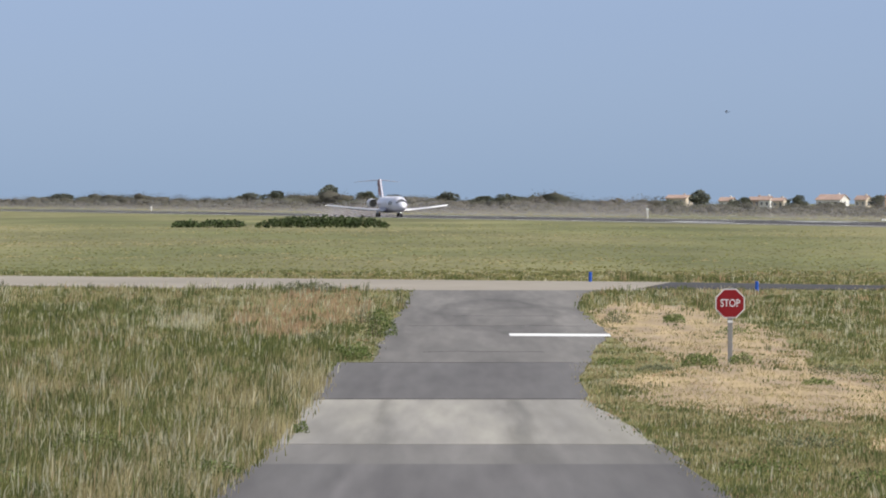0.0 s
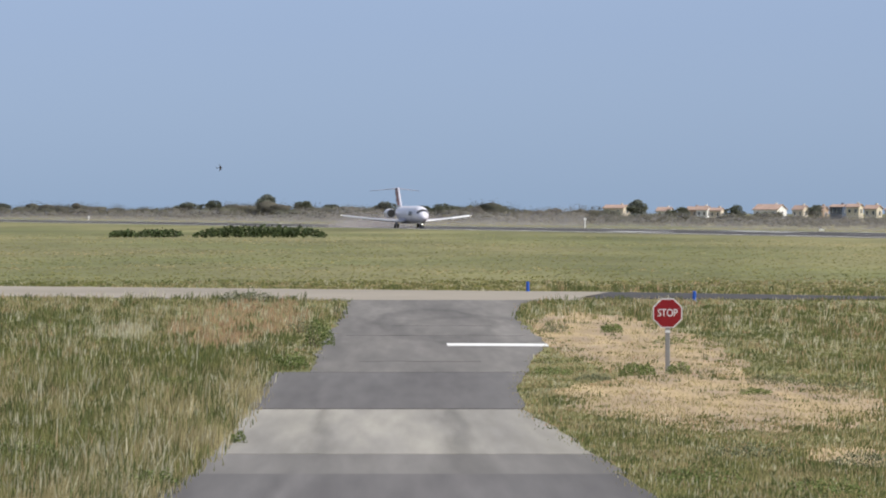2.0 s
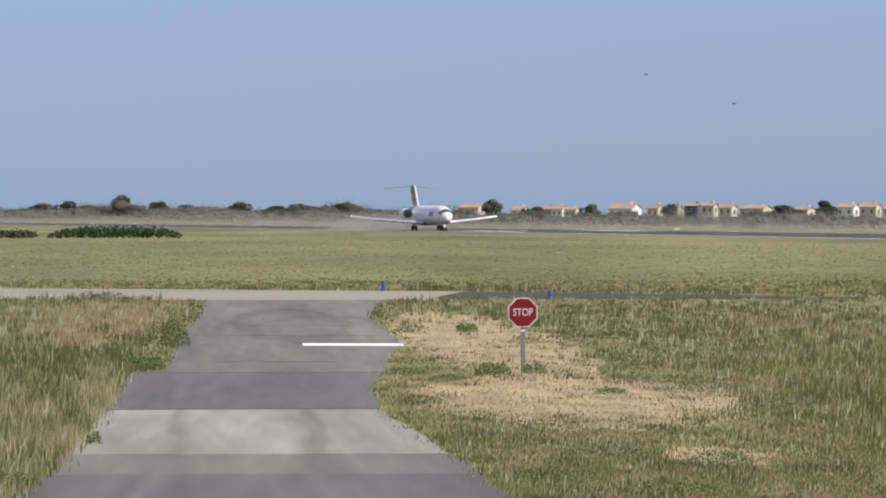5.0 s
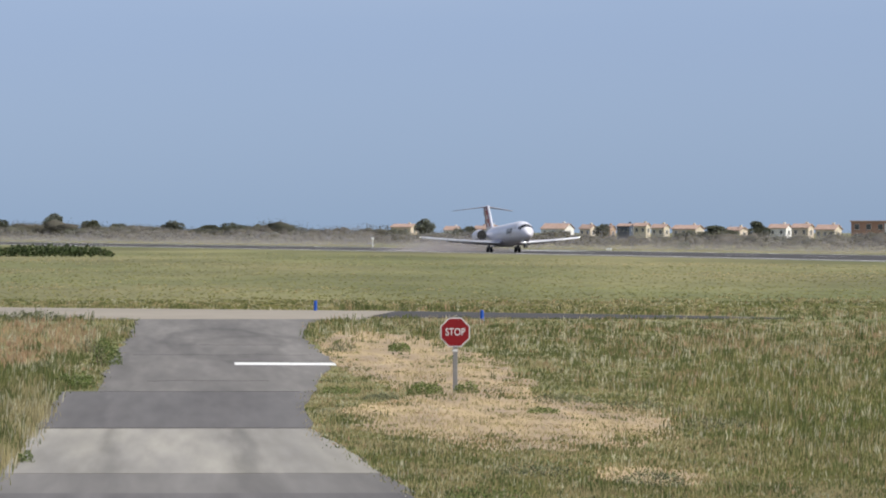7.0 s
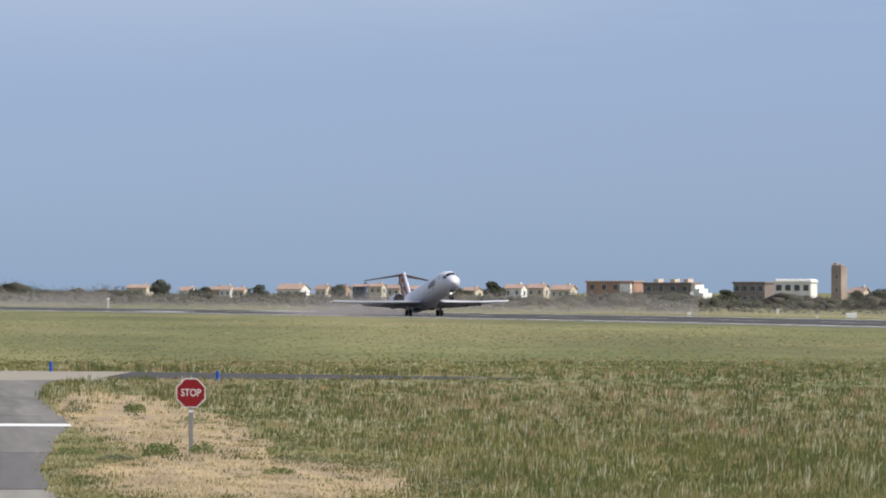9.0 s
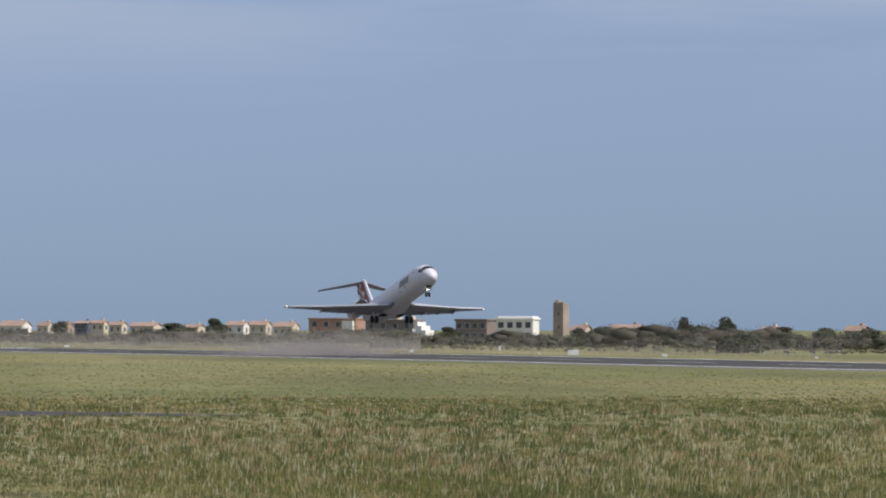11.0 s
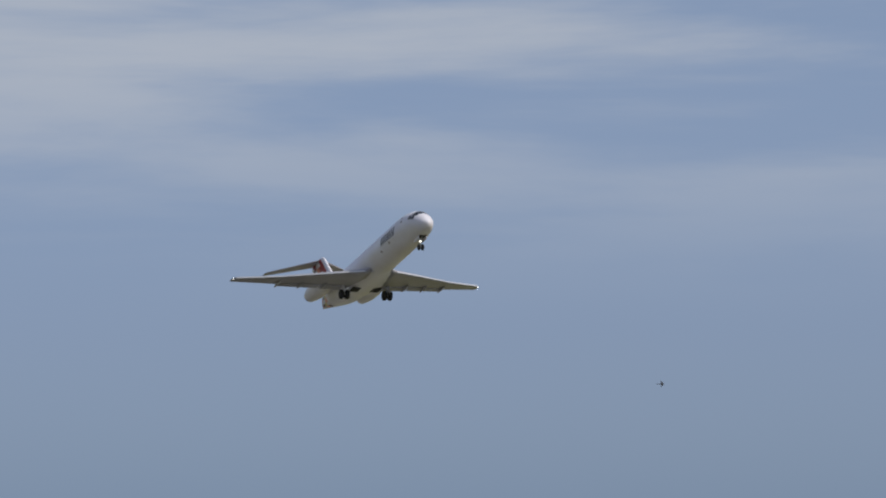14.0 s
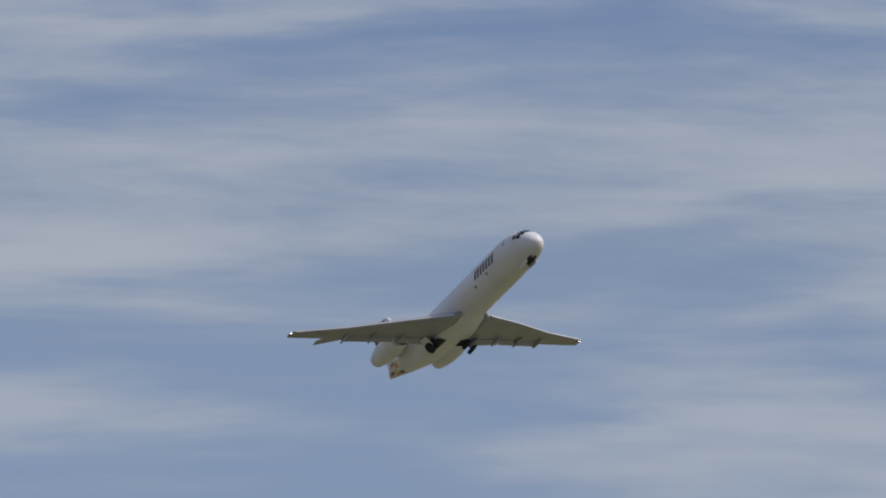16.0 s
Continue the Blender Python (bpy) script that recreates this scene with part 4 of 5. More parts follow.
def shrub(name, label, x, y, w, d, hh, count, size, mat, seed):
    rng = np.random.default_rng(seed)
    ob = thing(name, label, "shrub" if name == "shrub" else "weeds", pose(x, y, 0))
    rnd = random.Random(seed)
    for i in range(4):
        tx = rnd.uniform(-0.4, 0.4) * w
        part("stem", tube((tx * 0.7, 0, -0.02), (tx, rnd.uniform(-0.3, 0.3) * d, hh * 0.75), 0.02 * hh, 0.006 * hh, 5), M_BARK, ob)
    px = rng.uniform(-0.5, 0.5, count)
    py = rng.uniform(-0.5, 0.5, count)
    keep = px ** 2 + py ** 2 < 0.25
    px, py = px[keep] * w, py[keep] * d
    top = np.array([hh * (0.72 + 0.45 * noise.noise((a * 3.1 / max(hh, 0.5), b * 0.7, seed))) for a, b in zip(px, py)])
    rim = np.sqrt(np.clip(1.05 - (px / w * 2) ** 4, 0.1, 1))
    pz = rng.uniform(0.03, 1.0, len(px)) ** 0.7 * top * rim
    part("foliage", leaf_mesh("foliage", np.stack([px, py, pz], 1), size, mat, seed), None, ob)
    return ob


# long hedge-like shrubs out in the meadow
shrub("shrub", "low dark green shrub alone in the meadow", -38.0, 1085, 4.2, 6, 1.25, 500, 0.22, M_SHRUB, 21)
shrub("shrub", "low dark green shrub beside the long thicket", -32.4, 1080, 7.0, 6, 1.5, 900, 0.22, M_SHRUB, 22)
shrub("shrub", "long dark green thicket in the meadow", -17.6, 1075, 19.6, 7, 2.05, 3200, 0.24, M_SHRUB, 23)
pb = bearing(4.02, 350)
shrub("shrub", "small dark bush beyond the runway", pb.x, pb.y, 2.6, 2.5, 1.7, 500, 0.2, M_SHRUB, 24)
pb = bearing(8.68, 352)
shrub("shrub", "round olive bush in front of the thicket", pb.x, pb.y, 7.2, 5, 3.4, 2600, 0.26, M_LEAF[0], 25)
pb = bearing(5.95, 358)
shrub("shrub", "wide dull green bush beside the thicket", pb.x, pb.y, 7.5, 5, 2.2, 1600, 0.26, M_LEAF[0], 26)
# round the road and the sign
shrub("weed_clump", "bright green bush at the road's edge", -1.95, 236, 1.0, 1.6, 0.95, 1710, 0.031, M_WEEDGREEN, 31)
shrub("weed_clump", "green bush at the road's broken edge", -2.6, 204, 1.3, 1.4, 0.5, 1330, 0.031, M_WEEDGREEN, 32)
shrub("weed_clump", "grey-green thistles by the road end", -6.3, 346, 2.9, 5, 0.62, 1330, 0.050, M_WEED, 33)
shrub("weed_clump", "dark green weeds at the foot of the sign", 6.85, 196, 1.0, 2.0, 0.42, 1330, 0.028, M_WEEDGREEN, 34)
shrub("weed_clump", "green weeds on straw-dry ground", 8.25, 262, 0.8, 2.0, 0.45, 760, 0.037, M_WEEDGREEN, 35)
shrub("weed_clump", "small green weed on the concrete's edge", -2.72, 139, 0.4, 0.8, 0.3, 494, 0.022, M_WEEDGREEN, 36)
shrub("weed_clump", "green weeds beside the sign post", 8.0, 197, 0.7, 1.5, 0.4, 665, 0.028, M_WEEDGREEN, 37)
shrub("weed_clump", "dark weeds at the dark asphalt edge", -3.95, 117, 1.5, 2.4, 0.42, 1500, 0.022, M_WEEDGREEN, 38)

for x, y, w, hh, mat, words in (
        (6.6, 131, 1.3, 0.34, M_WEED, "grey-green thistles in the verge"), (8.3, 126, 1.0, 0.36, M_WEED, "grey-green thistles in the verge"),
        (5.2, 119, 1.2, 0.34, M_WEEDGREEN, "fresh green weeds along the road"), (6.9, 114, 1.1, 0.36, M_WEEDGREEN, "fresh green weeds along the road"),
        (4.6, 196, 1.0, 0.28, M_WEEDGREEN, "low green weeds on dry ground"), (5.5, 190, 0.8, 0.22, M_WEED, "low green weeds on dry ground"),
        (10.0, 186, 1.3, 0.34, M_WEED, "grey-green thistles beside bare soil"), (11.2, 178, 1.5, 0.4, M_WEED, "grey-green thistles beside bare soil"),
        (12.0, 160, 1.4, 0.42, M_WEED, "grey-green thistles in tall grass"), (9.5, 240, 1.0, 0.36, M_WEEDGREEN, "green weeds in dry grass"),
        (6.2, 262, 0.9, 0.5, M_WEED, "brittle grey weeds at the road edge"), (9.0, 176, 0.7, 0.2, M_WEEDGREEN, "low green weeds on dry ground"),
        (-11.0, 250, 1.7, 0.72, M_WEEDGREEN, "dark green clump in dry grass"), (-6.2, 128, 1.2, 0.5, M_WEEDGREEN, "dark green clump in tall grass"),
        (-7.0, 112, 1.3, 0.5, M_WEEDGREEN, "dark green clump in tall grass"), (-3.6, 225, 1.0, 0.5, M_WEED, "grey-green weeds by the road"),
        (-2.9, 262, 1.0, 0.6, M_WEED, "grey-green weeds by the road"), (-5.0, 180, 1.1, 0.42, M_WEEDGREEN, "yellow-green weeds in tall grass")):
    shrub("weed_clump", words, x, y, w * 1.2, w * 3.0, hh, 700, 0.024, mat, int(x * 10 + y))


# ---- grass ----
def in_ellipse(x, y, cx, cy, rx, ry):
    return ((x - cx) / rx) ** 2 + ((y - cy) / ry) ** 2


BARE = [(8.2, 250, 2.8, 62), (7.9, 172, 3.6, 24), (8.7, 132, 1.0, 5), (10.2, 170, 1.5, 9)]


def bareness(x, y):
    b = 0.0
    for e in BARE:
        v = in_ellipse(x, y, *e) + 0.75 * noise.noise((x * 0.8, y * 0.13, 5.0)) + 0.45 * noise.noise((x * 2.3, y * 0.4, 8.0))
        b = max(b, min(1.0, max(0.0, 1.25 - v)))
    return b


def paved(x, y):
    if y < 200:
        l = edge_x(LEFT_EDGE, y)
    else:
        l = edge_x(LEFT_EDGE_2, y)
    if y < 353 and l - 0.02 < x < edge_x(RIGHT_EDGE, y) + 0.02:
        return True
    if -70 < x < 31:
        near = edge_x([(b, a) for a, b in TAXI_NEAR], x) if x < 9.5 else 360 - (x - 9.6) * 0.2
        far = edge_x([(b, a) for a, b in TAXI_FAR], x)
        if near < y < far:
            return True
    return False


def blades(name, label, tufts, mat, seed, count=7, width=0.0072, spread=0.16):
    """Tufts of tapering blades: rows of x, y, height."""
    rng = np.random.default_rng(seed)
    t = np.repeat(np.asarray(tufts, float), count, axis=0)
    k = len(t)
    bx = t[:, 0] + rng.normal(0, spread, k)
    by = t[:, 1] + rng.normal(0, spread * 2, k)
    hh = t[:, 2] * rng.uniform(0.45, 1.1, k)
    a = rng.uniform(0, 6.283, k)
    lean = hh * rng.uniform(0.02, 0.6, k) ** 1.4
    lx, ly = np.cos(a) * lean + hh * 0.05, np.sin(a) * lean
    w = width * rng.uniform(0.6, 1.4, k) * (t[:, 1] / 200.0) ** 0.5
    base0 = np.stack([bx - w, by, np.full(k, -0.01)], 1)
    base1 = np.stack([bx + w, by, np.full(k, -0.01)], 1)
    mid0 = np.stack([bx - w * 0.8 + lx * 0.35, by + ly * 0.35, hh * 0.6], 1)
    mid1 = np.stack([bx + w * 0.8 + lx * 0.35, by + ly * 0.35, hh * 0.6], 1)
    tip = np.stack([bx + lx, by + ly, hh], 1)
    v = np.stack([base0, base1, mid1, mid0, tip], 1).reshape(-1, 3)
    f = np.arange(5 * k).reshape(k, 5)
    tri = np.concatenate([f[:, [0, 1, 2]], f[:, [0, 2, 3]], f[:, [3, 2, 4]]])
    ob = part(name, raw_mesh(name, v, tri, mat), None)
    return tagged(ob, label, "grass", kind="stuff")


M_G_GREEN = material("green grass", (0.215, 0.218, 0.068), 0.75, vary=0.22, scale=0.12, island=0.24, other=(0.31, 0.285, 0.12), patch=0.12, patch_scale=0.08, leafy=0.4)
M_G_DARK = material("dark green grass", (0.135, 0.155, 0.055), 0.75, vary=0.2, scale=0.2, island=0.25, leafy=0.4)
M_G_STRAW = material("straw grass", (0.42, 0.35, 0.18), 0.8, vary=0.18, scale=0.2, island=0.3, leafy=0.4)
M_G_RUST = material("rusty dry grass", (0.50, 0.325, 0.195), 0.8, vary=0.2, scale=0.2, island=0.3, leafy=0.4)
M_G_PALE = material("pale seed heads", (0.62, 0.57, 0.40), 0.8, vary=0.15, scale=0.2, island=0.25, leafy=0.4)


def near_limit(az):
    """The nearest stretch of meadow that is laid with tall grass, by bearing."""
    return float(np.interp(az, [-0.065, 0.075, 0.113, 0.1245, 0.156, 0.171, 0.205], [103, 103, 124, 143, 154, 176, 188]))


def lay_grass():
    rnd = random.Random(77)
    kinds = {"green": [], "dark": [], "straw": [], "rust": [], "pale": []}
    for i in range(118000):
        az = rnd.uniform(-0.066, 0.245)
        inv = rnd.uniform(1 / 440.0, 1 / 100.0)
        r = 1 / inv
        if r < near_limit(az):
            continue
        x, y = r * math.sin(az), r * math.cos(az)
        if paved(x, y):
            continue
        n1 = noise.noise((x * 0.25, y * 0.045, 1.0))
        n2 = noise.noise((x * 0.7, y * 0.11, 9.0))
        n3 = noise.noise((x * 0.09, y * 0.02, 4.0))
        n4 = noise.noise((x * 1.3, y * 0.22, 6.0))
        bare = bareness(x, y)
        if bare > 0 and rnd.random() < min(0.93, bare * 1.1):
            if rnd.random() < 0.34:
                kinds["straw" if n4 < 0.25 else "green"].append((x, y, rnd.uniform(0.03, 0.11)))
            continue
        left = x < edge_x(LEFT_EDGE, min(y, 198)) - 0.0 and y < 360
        hh = rnd.uniform(0.12, 0.34) * (1 + 0.7 * n1 + 0.9 * n4)
        if rnd.random() < 0.06:
            hh += rnd.uniform(0.12, 0.32)
        if left:
            hh *= 1.3 - 0.3 * min(1.0, max(0.0, (y - 130) / 120))
            gap = edge_x(LEFT_EDGE, min(y, 198)) - x
            p_straw = 0.28 + 0.8 * n2 + 0.5 * n3 + (0.35 if gap < 1.6 and y < 190 else 0)
            if 228 < y < 345 and -9.5 < x < -2:
                p_straw += 0.2
            p_rust = 0.62 if in_ellipse(x, y, -5.3, 290, 2.6, 55) < 1 + 0.5 * n2 else 0.02
            p_dark = 0.14 + 0.9 * max(0, n4) + 0.4 * max(0, -n3) + (0.3 if y < 118 and x > -5.2 else 0)
            p_pale = 0.09 + (0.6 if in_ellipse(x, y, -9.2, 262, 1.1, 16) < 1 else 0)
        else:
            gap = x - edge_x(RIGHT_EDGE, min(y, 352))
            low = max(0.0, min(1.0, (15.5 - x) / 5.0)) * max(0.0, min(1.0, (300 - y) / 40.0))
            hh *= 1 - 0.68 * low
            p_straw = (0.3 if x < 13 else 0.12) + 0.7 * n2 + 0.5 * n3
            hh *= 1.0 if x < 13 else 0.85
            p_rust = 0.06 + (0.18 if y > 215 and x > 12 and n1 > 0.1 else 0)
            p_dark = 0.10 + 0.8 * max(0, n4) + 0.4 * max(0, -n3) + (0.16 if y > 250 and x > 9.5 else 0)
            p_pale = 0.06 + (0.04 if y > 210 else 0)
        if y > 322 and not left:
            hh *= 0.7
        if x > 9 and 0 < y - edge_x([(b, a) for a, b in TAXI_FAR], x) < 14:
            hh *= 1.7
            p_dark += 0.4
        elif y > 372:
            hh *= 0.8
            p_dark += 0.1
        u = rnd.random()
        kind = "green"
        for nm, p in (("rust", p_rust), ("pale", p_pale), ("straw", p_straw), ("dark", p_dark)):
            if u < max(0, p):
                kind = nm
                break
            u -= max(0, p)
        if kind == "pale":
            hh *= 1.3
        kinds[kind].append((x, y, max(0.08, hh)))
    blades("green_grass", "tall green meadow grass", kinds["green"], M_G_GREEN, 1)
    blades("dark_grass", "dark green weeds and grass", kinds["dark"], M_G_DARK, 2, 7, 0.014)
    blades("dry_grass", "straw-coloured dry grass", kinds["straw"], M_G_STRAW, 3)
    blades("rusty_grass", "rust-brown dry grass", kinds["rust"], M_G_RUST, 4)
    blades("seed_heads", "pale flowering grass stalks", kinds["pale"], M_G_PALE, 5, 4, 0.010)
    # short mown grass further out
    far = []
    dry = []
    for i in range(16000):
        az = rnd.uniform(-0.066, 0.265)
        r = 1 / rnd.uniform(1 / 520.0, 1 / 375.0)
        x, y = r * math.sin(az), r * math.cos(az)
        if r > rnd.uniform(385, 470) or paved(x, y) or x * RUN_N.x + y * RUN_N.y > 232:
            continue
        n1 = noise.noise((x * 0.06, y * 0.012, 2.0))
        (dry if n1 + rnd.uniform(-0.3, 0.3) > 0.12 else far).append((x, y, rnd.uniform(0.05, 0.14) * (1 + 0.8 * n1)))
    blades("mown_grass", "short green airfield grass", far, M_G_GREEN, 6, 3, 0.05, 0.3)
    blades("mown_dry_grass", "short yellowed airfield grass", dry, M_G_STRAW, 7, 3, 0.04, 0.3)


def far_tufts(name, label, mat, count, seed, cut):
    """Single broad tufts over the wide mown meadow, in loose patches."""
    rng = np.random.default_rng(seed)
    az = rng.uniform(-0.066, 0.262, count)
    r = 1 / rng.uniform(1 / 1250.0, 1 / 385.0, count)
    x, y = r * np.sin(az), r * np.cos(az)
    keep = np.array([noise.noise((a * 0.025, b * 0.012, seed)) + 0.4 * noise.noise((a * 0.4, b * 0.04, seed)) > cut for a, b in zip(x, y)])
    keep &= (x * RUN_N.x + y * RUN_N.y < 222) & (y > 4 + np.interp(x, [p[0] for p in TAXI_FAR], [p[1] for p in TAXI_FAR]))
    x, y, r = x[keep], y[keep], r[keep]
    k = len(x)
    w, hh = rng.uniform(0.05, 0.16, k) * (r / 500) ** 0.5, rng.uniform(0.015, 0.055, k) * (r / 500) ** 0.3
    lean = rng.normal(0, 0.08, k)
    zero = np.full(k, -0.01)
    v = np.stack([np.stack([x - w, y, zero], 1), np.stack([x + w, y, zero], 1), np.stack([x + w * 0.4 + lean, y, hh], 1), np.stack([x - w * 0.4 + lean, y + 0.05, hh * 0.9], 1)], 1).reshape(-1, 3)
    f = np.arange(4 * k).reshape(k, 4)
    ob = part(name, raw_mesh(name, v, np.concatenate([f[:, [0, 1, 2]], f[:, [0, 2, 3]]]), mat), None)
    return tagged(ob, label, "grass", kind="stuff")


far_tufts("meadow_tufts", "green tufts over the mown airfield meadow", M_G_GREEN, 30000, 41, -0.8)
far_tufts("dark_tufts", "darker green tufts in patches of the meadow", M_G_DARK, 9000, 42, 0.14)
far_tufts("dry_tufts", "yellowed tufts in patches of the meadow", M_G_STRAW, 40000, 43, 0.16)

# straw-dry bare soil round the sign
for e in BARE:
    rnd = random.Random(int(e[1]))
    ring = [(e[0] + e[2] * 1.05 * math.cos(a) * rnd.uniform(0.85, 1.1), e[1] + e[3] * 1.05 * math.sin(a) * rnd.uniform(0.85, 1.1)) for a in [2 * math.pi * i / 40 for i in range(40)]]
    zt = 0.008 + 0.004 * BARE.index(e)
    ob = part("bare_soil", prism([(max(x, edge_x(RIGHT_EDGE, y) + 0.02), y) for x, y in ring], -0.05, zt), M_STRAW)
    tagged(ob, "bare soil with dry straw beside the road", "ground", kind="structure")

lay_grass()


# ---- birds, blown dust and haze specks ----
M_BIRD = material("black feathers", (0.03, 0.03, 0.035), 0.7, vary=0.1, scale=20)
M_DUST_HAZE = material("pale brown dust and haze", (0.52, 0.475, 0.455), 0.95, vary=0.1, scale=0.2, leafy=0.45)


def bird():
    b = thing("bird", "small black swallow flying over the airfield", "bird", group="swallows")
    part("body", lathe([(-0.10, 0.006), (-0.05, 0.022), (0.03, 0.028), (0.07, 0.02), (0.10, 0.004)], 10), M_BIRD, b, smooth=True)
    for s in (-1, 1):
        part("wing", prism([(0.05, s * 0.015), (0.05, s * 0.09), (-0.06, s * 0.24), (-0.03, s * 0.12), (-0.02, s * 0.015)], 0.004, 0.014), M_BIRD, b)
    part("tail", prism([(-0.09, -0.012), (-0.21, -0.045), (-0.15, 0.0), (-0.21, 0.045), (-0.09, 0.012)], -0.004, 0.004), M_BIRD, b)
    return b


birds = [bird()]
for k in range(8):
    birds.append(copy_thing(birds[0], pose(0, -50 - k, 20)))


# most light passes between the grains
dn, dl = M_DUST_HAZE.node_tree.nodes, M_DUST_HAZE.node_tree.links
clear = dn.new("ShaderNodeBsdfTransparent")
thin = dn.new("ShaderNodeMixShader")
thin.inputs[0].default_value = 0.32
solid = dn["Material Output"].inputs[0].links[0].from_socket
dl.new(clear.outputs[0], thin.inputs[1])
dl.new(solid, thin.inputs[2])
dl.new(thin.outputs[0], dn["Material Output"].inputs[0])


def dust_cloud():
    rng = np.random.default_rng(5)
    k = 46000
    along = rng.normal(0, 1, k) * 14 - np.abs(rng.normal(0, 9, k))
    side = rng.normal(0, 1, k) * 4.0
    billow = np.array([0.75 + 0.7 * noise.noise((a * 0.11, b * 0.3, 3.0)) for a, b in zip(along, side)])
    up = np.abs(rng.normal(0, 1, k)) * 1.7 * np.exp(-(along / 34) ** 2) * billow + 0.05
    pts = np.stack([along * RUN_U.x + side * RUN_N.x, along * RUN_U.y + side * RUN_N.y, up], 1)
    ob = part("dust_cloud", motes("dust_cloud", pts, 0.085, M_DUST_HAZE, 6), None)
    return tagged(ob, "brown dust blown up behind the jet", "dust", kind="stuff")


def dust_and_haze_bank(name, label, d0, d1, count, thick, seed, size):
    """Specks for fine dust and for the haze of distant air behind the runway, thinning upwards."""
    rng = np.random.default_rng(seed)
    deg = rng.uniform(d0, d1, count)
    across = rng.normal(328, 13, count)
    up = thick * rng.beta(1.0, 2.2, count)
    pts = []
    for a, b, z in zip(deg, across, up):
        p = bearing(a, b)
        pts.append((p.x, p.y, 0.05 + z * (1 + 0.5 * noise.noise((a * 1.7, b * 0.05, 2.0)))))
    ob = part(name, motes(name, pts, size, M_DUST_HAZE, seed), None)
    return tagged(ob, label, "dust", kind="stuff")


dust = dust_cloud()
# besides dust, these specks imitate air haze over the far trees and houses
dust_and_haze_bank("dust_haze", "specks for thin brown dust and for distance haze behind the far runway", -3.7, 1.6, 110000, 4.3, 51, 0.15)
dust_and_haze_bank("dust_haze", "faint specks for dust and for distance haze before the houses", 1.6, 6.2, 70000, 3.8, 52, 0.12)
dust_and_haze_bank("dust_haze", "faint specks for dust and for distance haze low over the brush", 6.2, 9.5, 16000, 3.2, 53, 0.10)


# ---- what moves ----
def motions():
    walk(jet, [
        (0, pose(-12.32, 1664.21, 0.00, 0.00, 0.00, HEADING)),
        (0.5, pose(-8.06, 1639.05, 0.00, 0.00, 0.00, HEADING)),
        (1, pose(-3.59, 1612.68, 0.00, 0.00, 0.00, HEADING)),
        (1.5, pose(1.14, 1584.80, 0.00, 0.00, 0.00, HEADING)),
        (2, pose(5.81, 1557.24, 0.00, 0.00, 0.00, HEADING)),
        (2.5, pose(10.73, 1528.25, 0.00, 0.00, 0.00, HEADING)),
        (3, pose(15.67, 1499.07, 0.00, 0.00, 0.00, HEADING)),
        (3.5, pose(20.67, 1469.58, 0.00, 0.00, 0.00, HEADING)),
        (4, pose(25.69, 1439.99, 0.00, 0.00, 0.00, HEADING)),
        (4.5, pose(30.77, 1410.02, 0.00, 0.00, 0.00, HEADING)),
        (5, pose(35.94, 1379.53, 0.00, 0.00, 0.00, HEADING)),
        (5.5, pose(41.17, 1348.64, 0.00, 0.00, 0.00, HEADING)),
        (6, pose(46.48, 1317.36, 0.00, 0.00, -0.50, HEADING)),
        (6.5, pose(51.84, 1285.69, 0.00, 0.00, -1.60, HEADING)),
        (7, pose(57.28, 1253.66, 0.00, 0.00, -2.70, HEADING)),
        (7.5, pose(62.79, 1221.13, 0.00, 0.00, -3.70, HEADING)),
        (8, pose(68.36, 1188.27, 0.00, 0.00, -5.40, HEADING)),
        (8.5, pose(73.94, 1155.35, 0.00, 0.00, -7.00, HEADING)),
        (9, pose(79.61, 1121.88, 0.00, 0.00, -8.40, HEADING)),
        (9.5, pose(85.45, 1089.00, 0.60, 0.00, -9.60, -80.22)),
        (10, pose(91.35, 1055.80, 1.60, -0.40, -10.50, -80.03)),
        (10.5, pose(97.34, 1022.60, 3.00, -0.75, -11.20, -79.80)),
        (11, pose(103.42, 988.72, 4.56, -0.62, -11.71, -79.58)),
        (11.5, pose(109.35, 953.20, 6.59, -1.05, -12.61, -79.62)),
        (12, pose(115.25, 917.83, 8.95, -0.38, -13.95, -79.67)),
        (12.5, pose(121.22, 882.41, 12.23, -0.13, -14.44, -79.86)),
        (13, pose(127.31, 846.32, 16.14, -0.64, -15.52, -80.04)),
        (13.5, pose(133.76, 808.70, 21.21, -0.78, -15.80, -80.06)),
        (14, pose(139.90, 772.99, 27.02, -1.27, -15.85, -80.09)),
        (14.5, pose(146.21, 736.05, 32.51, -1.93, -16.73, -80.21)),
        (15, pose(152.58, 698.82, 38.61, -2.31, -17.28, -80.17)),
        (15.5, pose(159.17, 661.37, 44.55, -0.99, -17.90, -80.53)),
        (16, pose(165.81, 623.68, 51.25, 0.33, -18.87, -80.88)),
    ])
    walk(nose_gear, [(0, pose(17.3, 0, 1.4)), (14.5, pose(17.3, 0, 1.4)), (14.9, pose(17.3, 0, 1.4, 0, -14)), (15.3, pose(17.3, 0, 1.4, 0, -55)), (15.6, pose(17.3, 0, 1.4, 0, -76)), (16, pose(17.3, 0, 1.45, 0, -88))])
    for mg, s in zip(main_gears, (-1, 1)):
        walk(mg, [(0, pose(0, s * 2.44, 1.45)), (15.1, pose(0, s * 2.44, 1.45)), (15.5, pose(0, s * 2.44, 1.45, s * -20)), (16, pose(0, s * 2.44, 1.42, s * -44))])
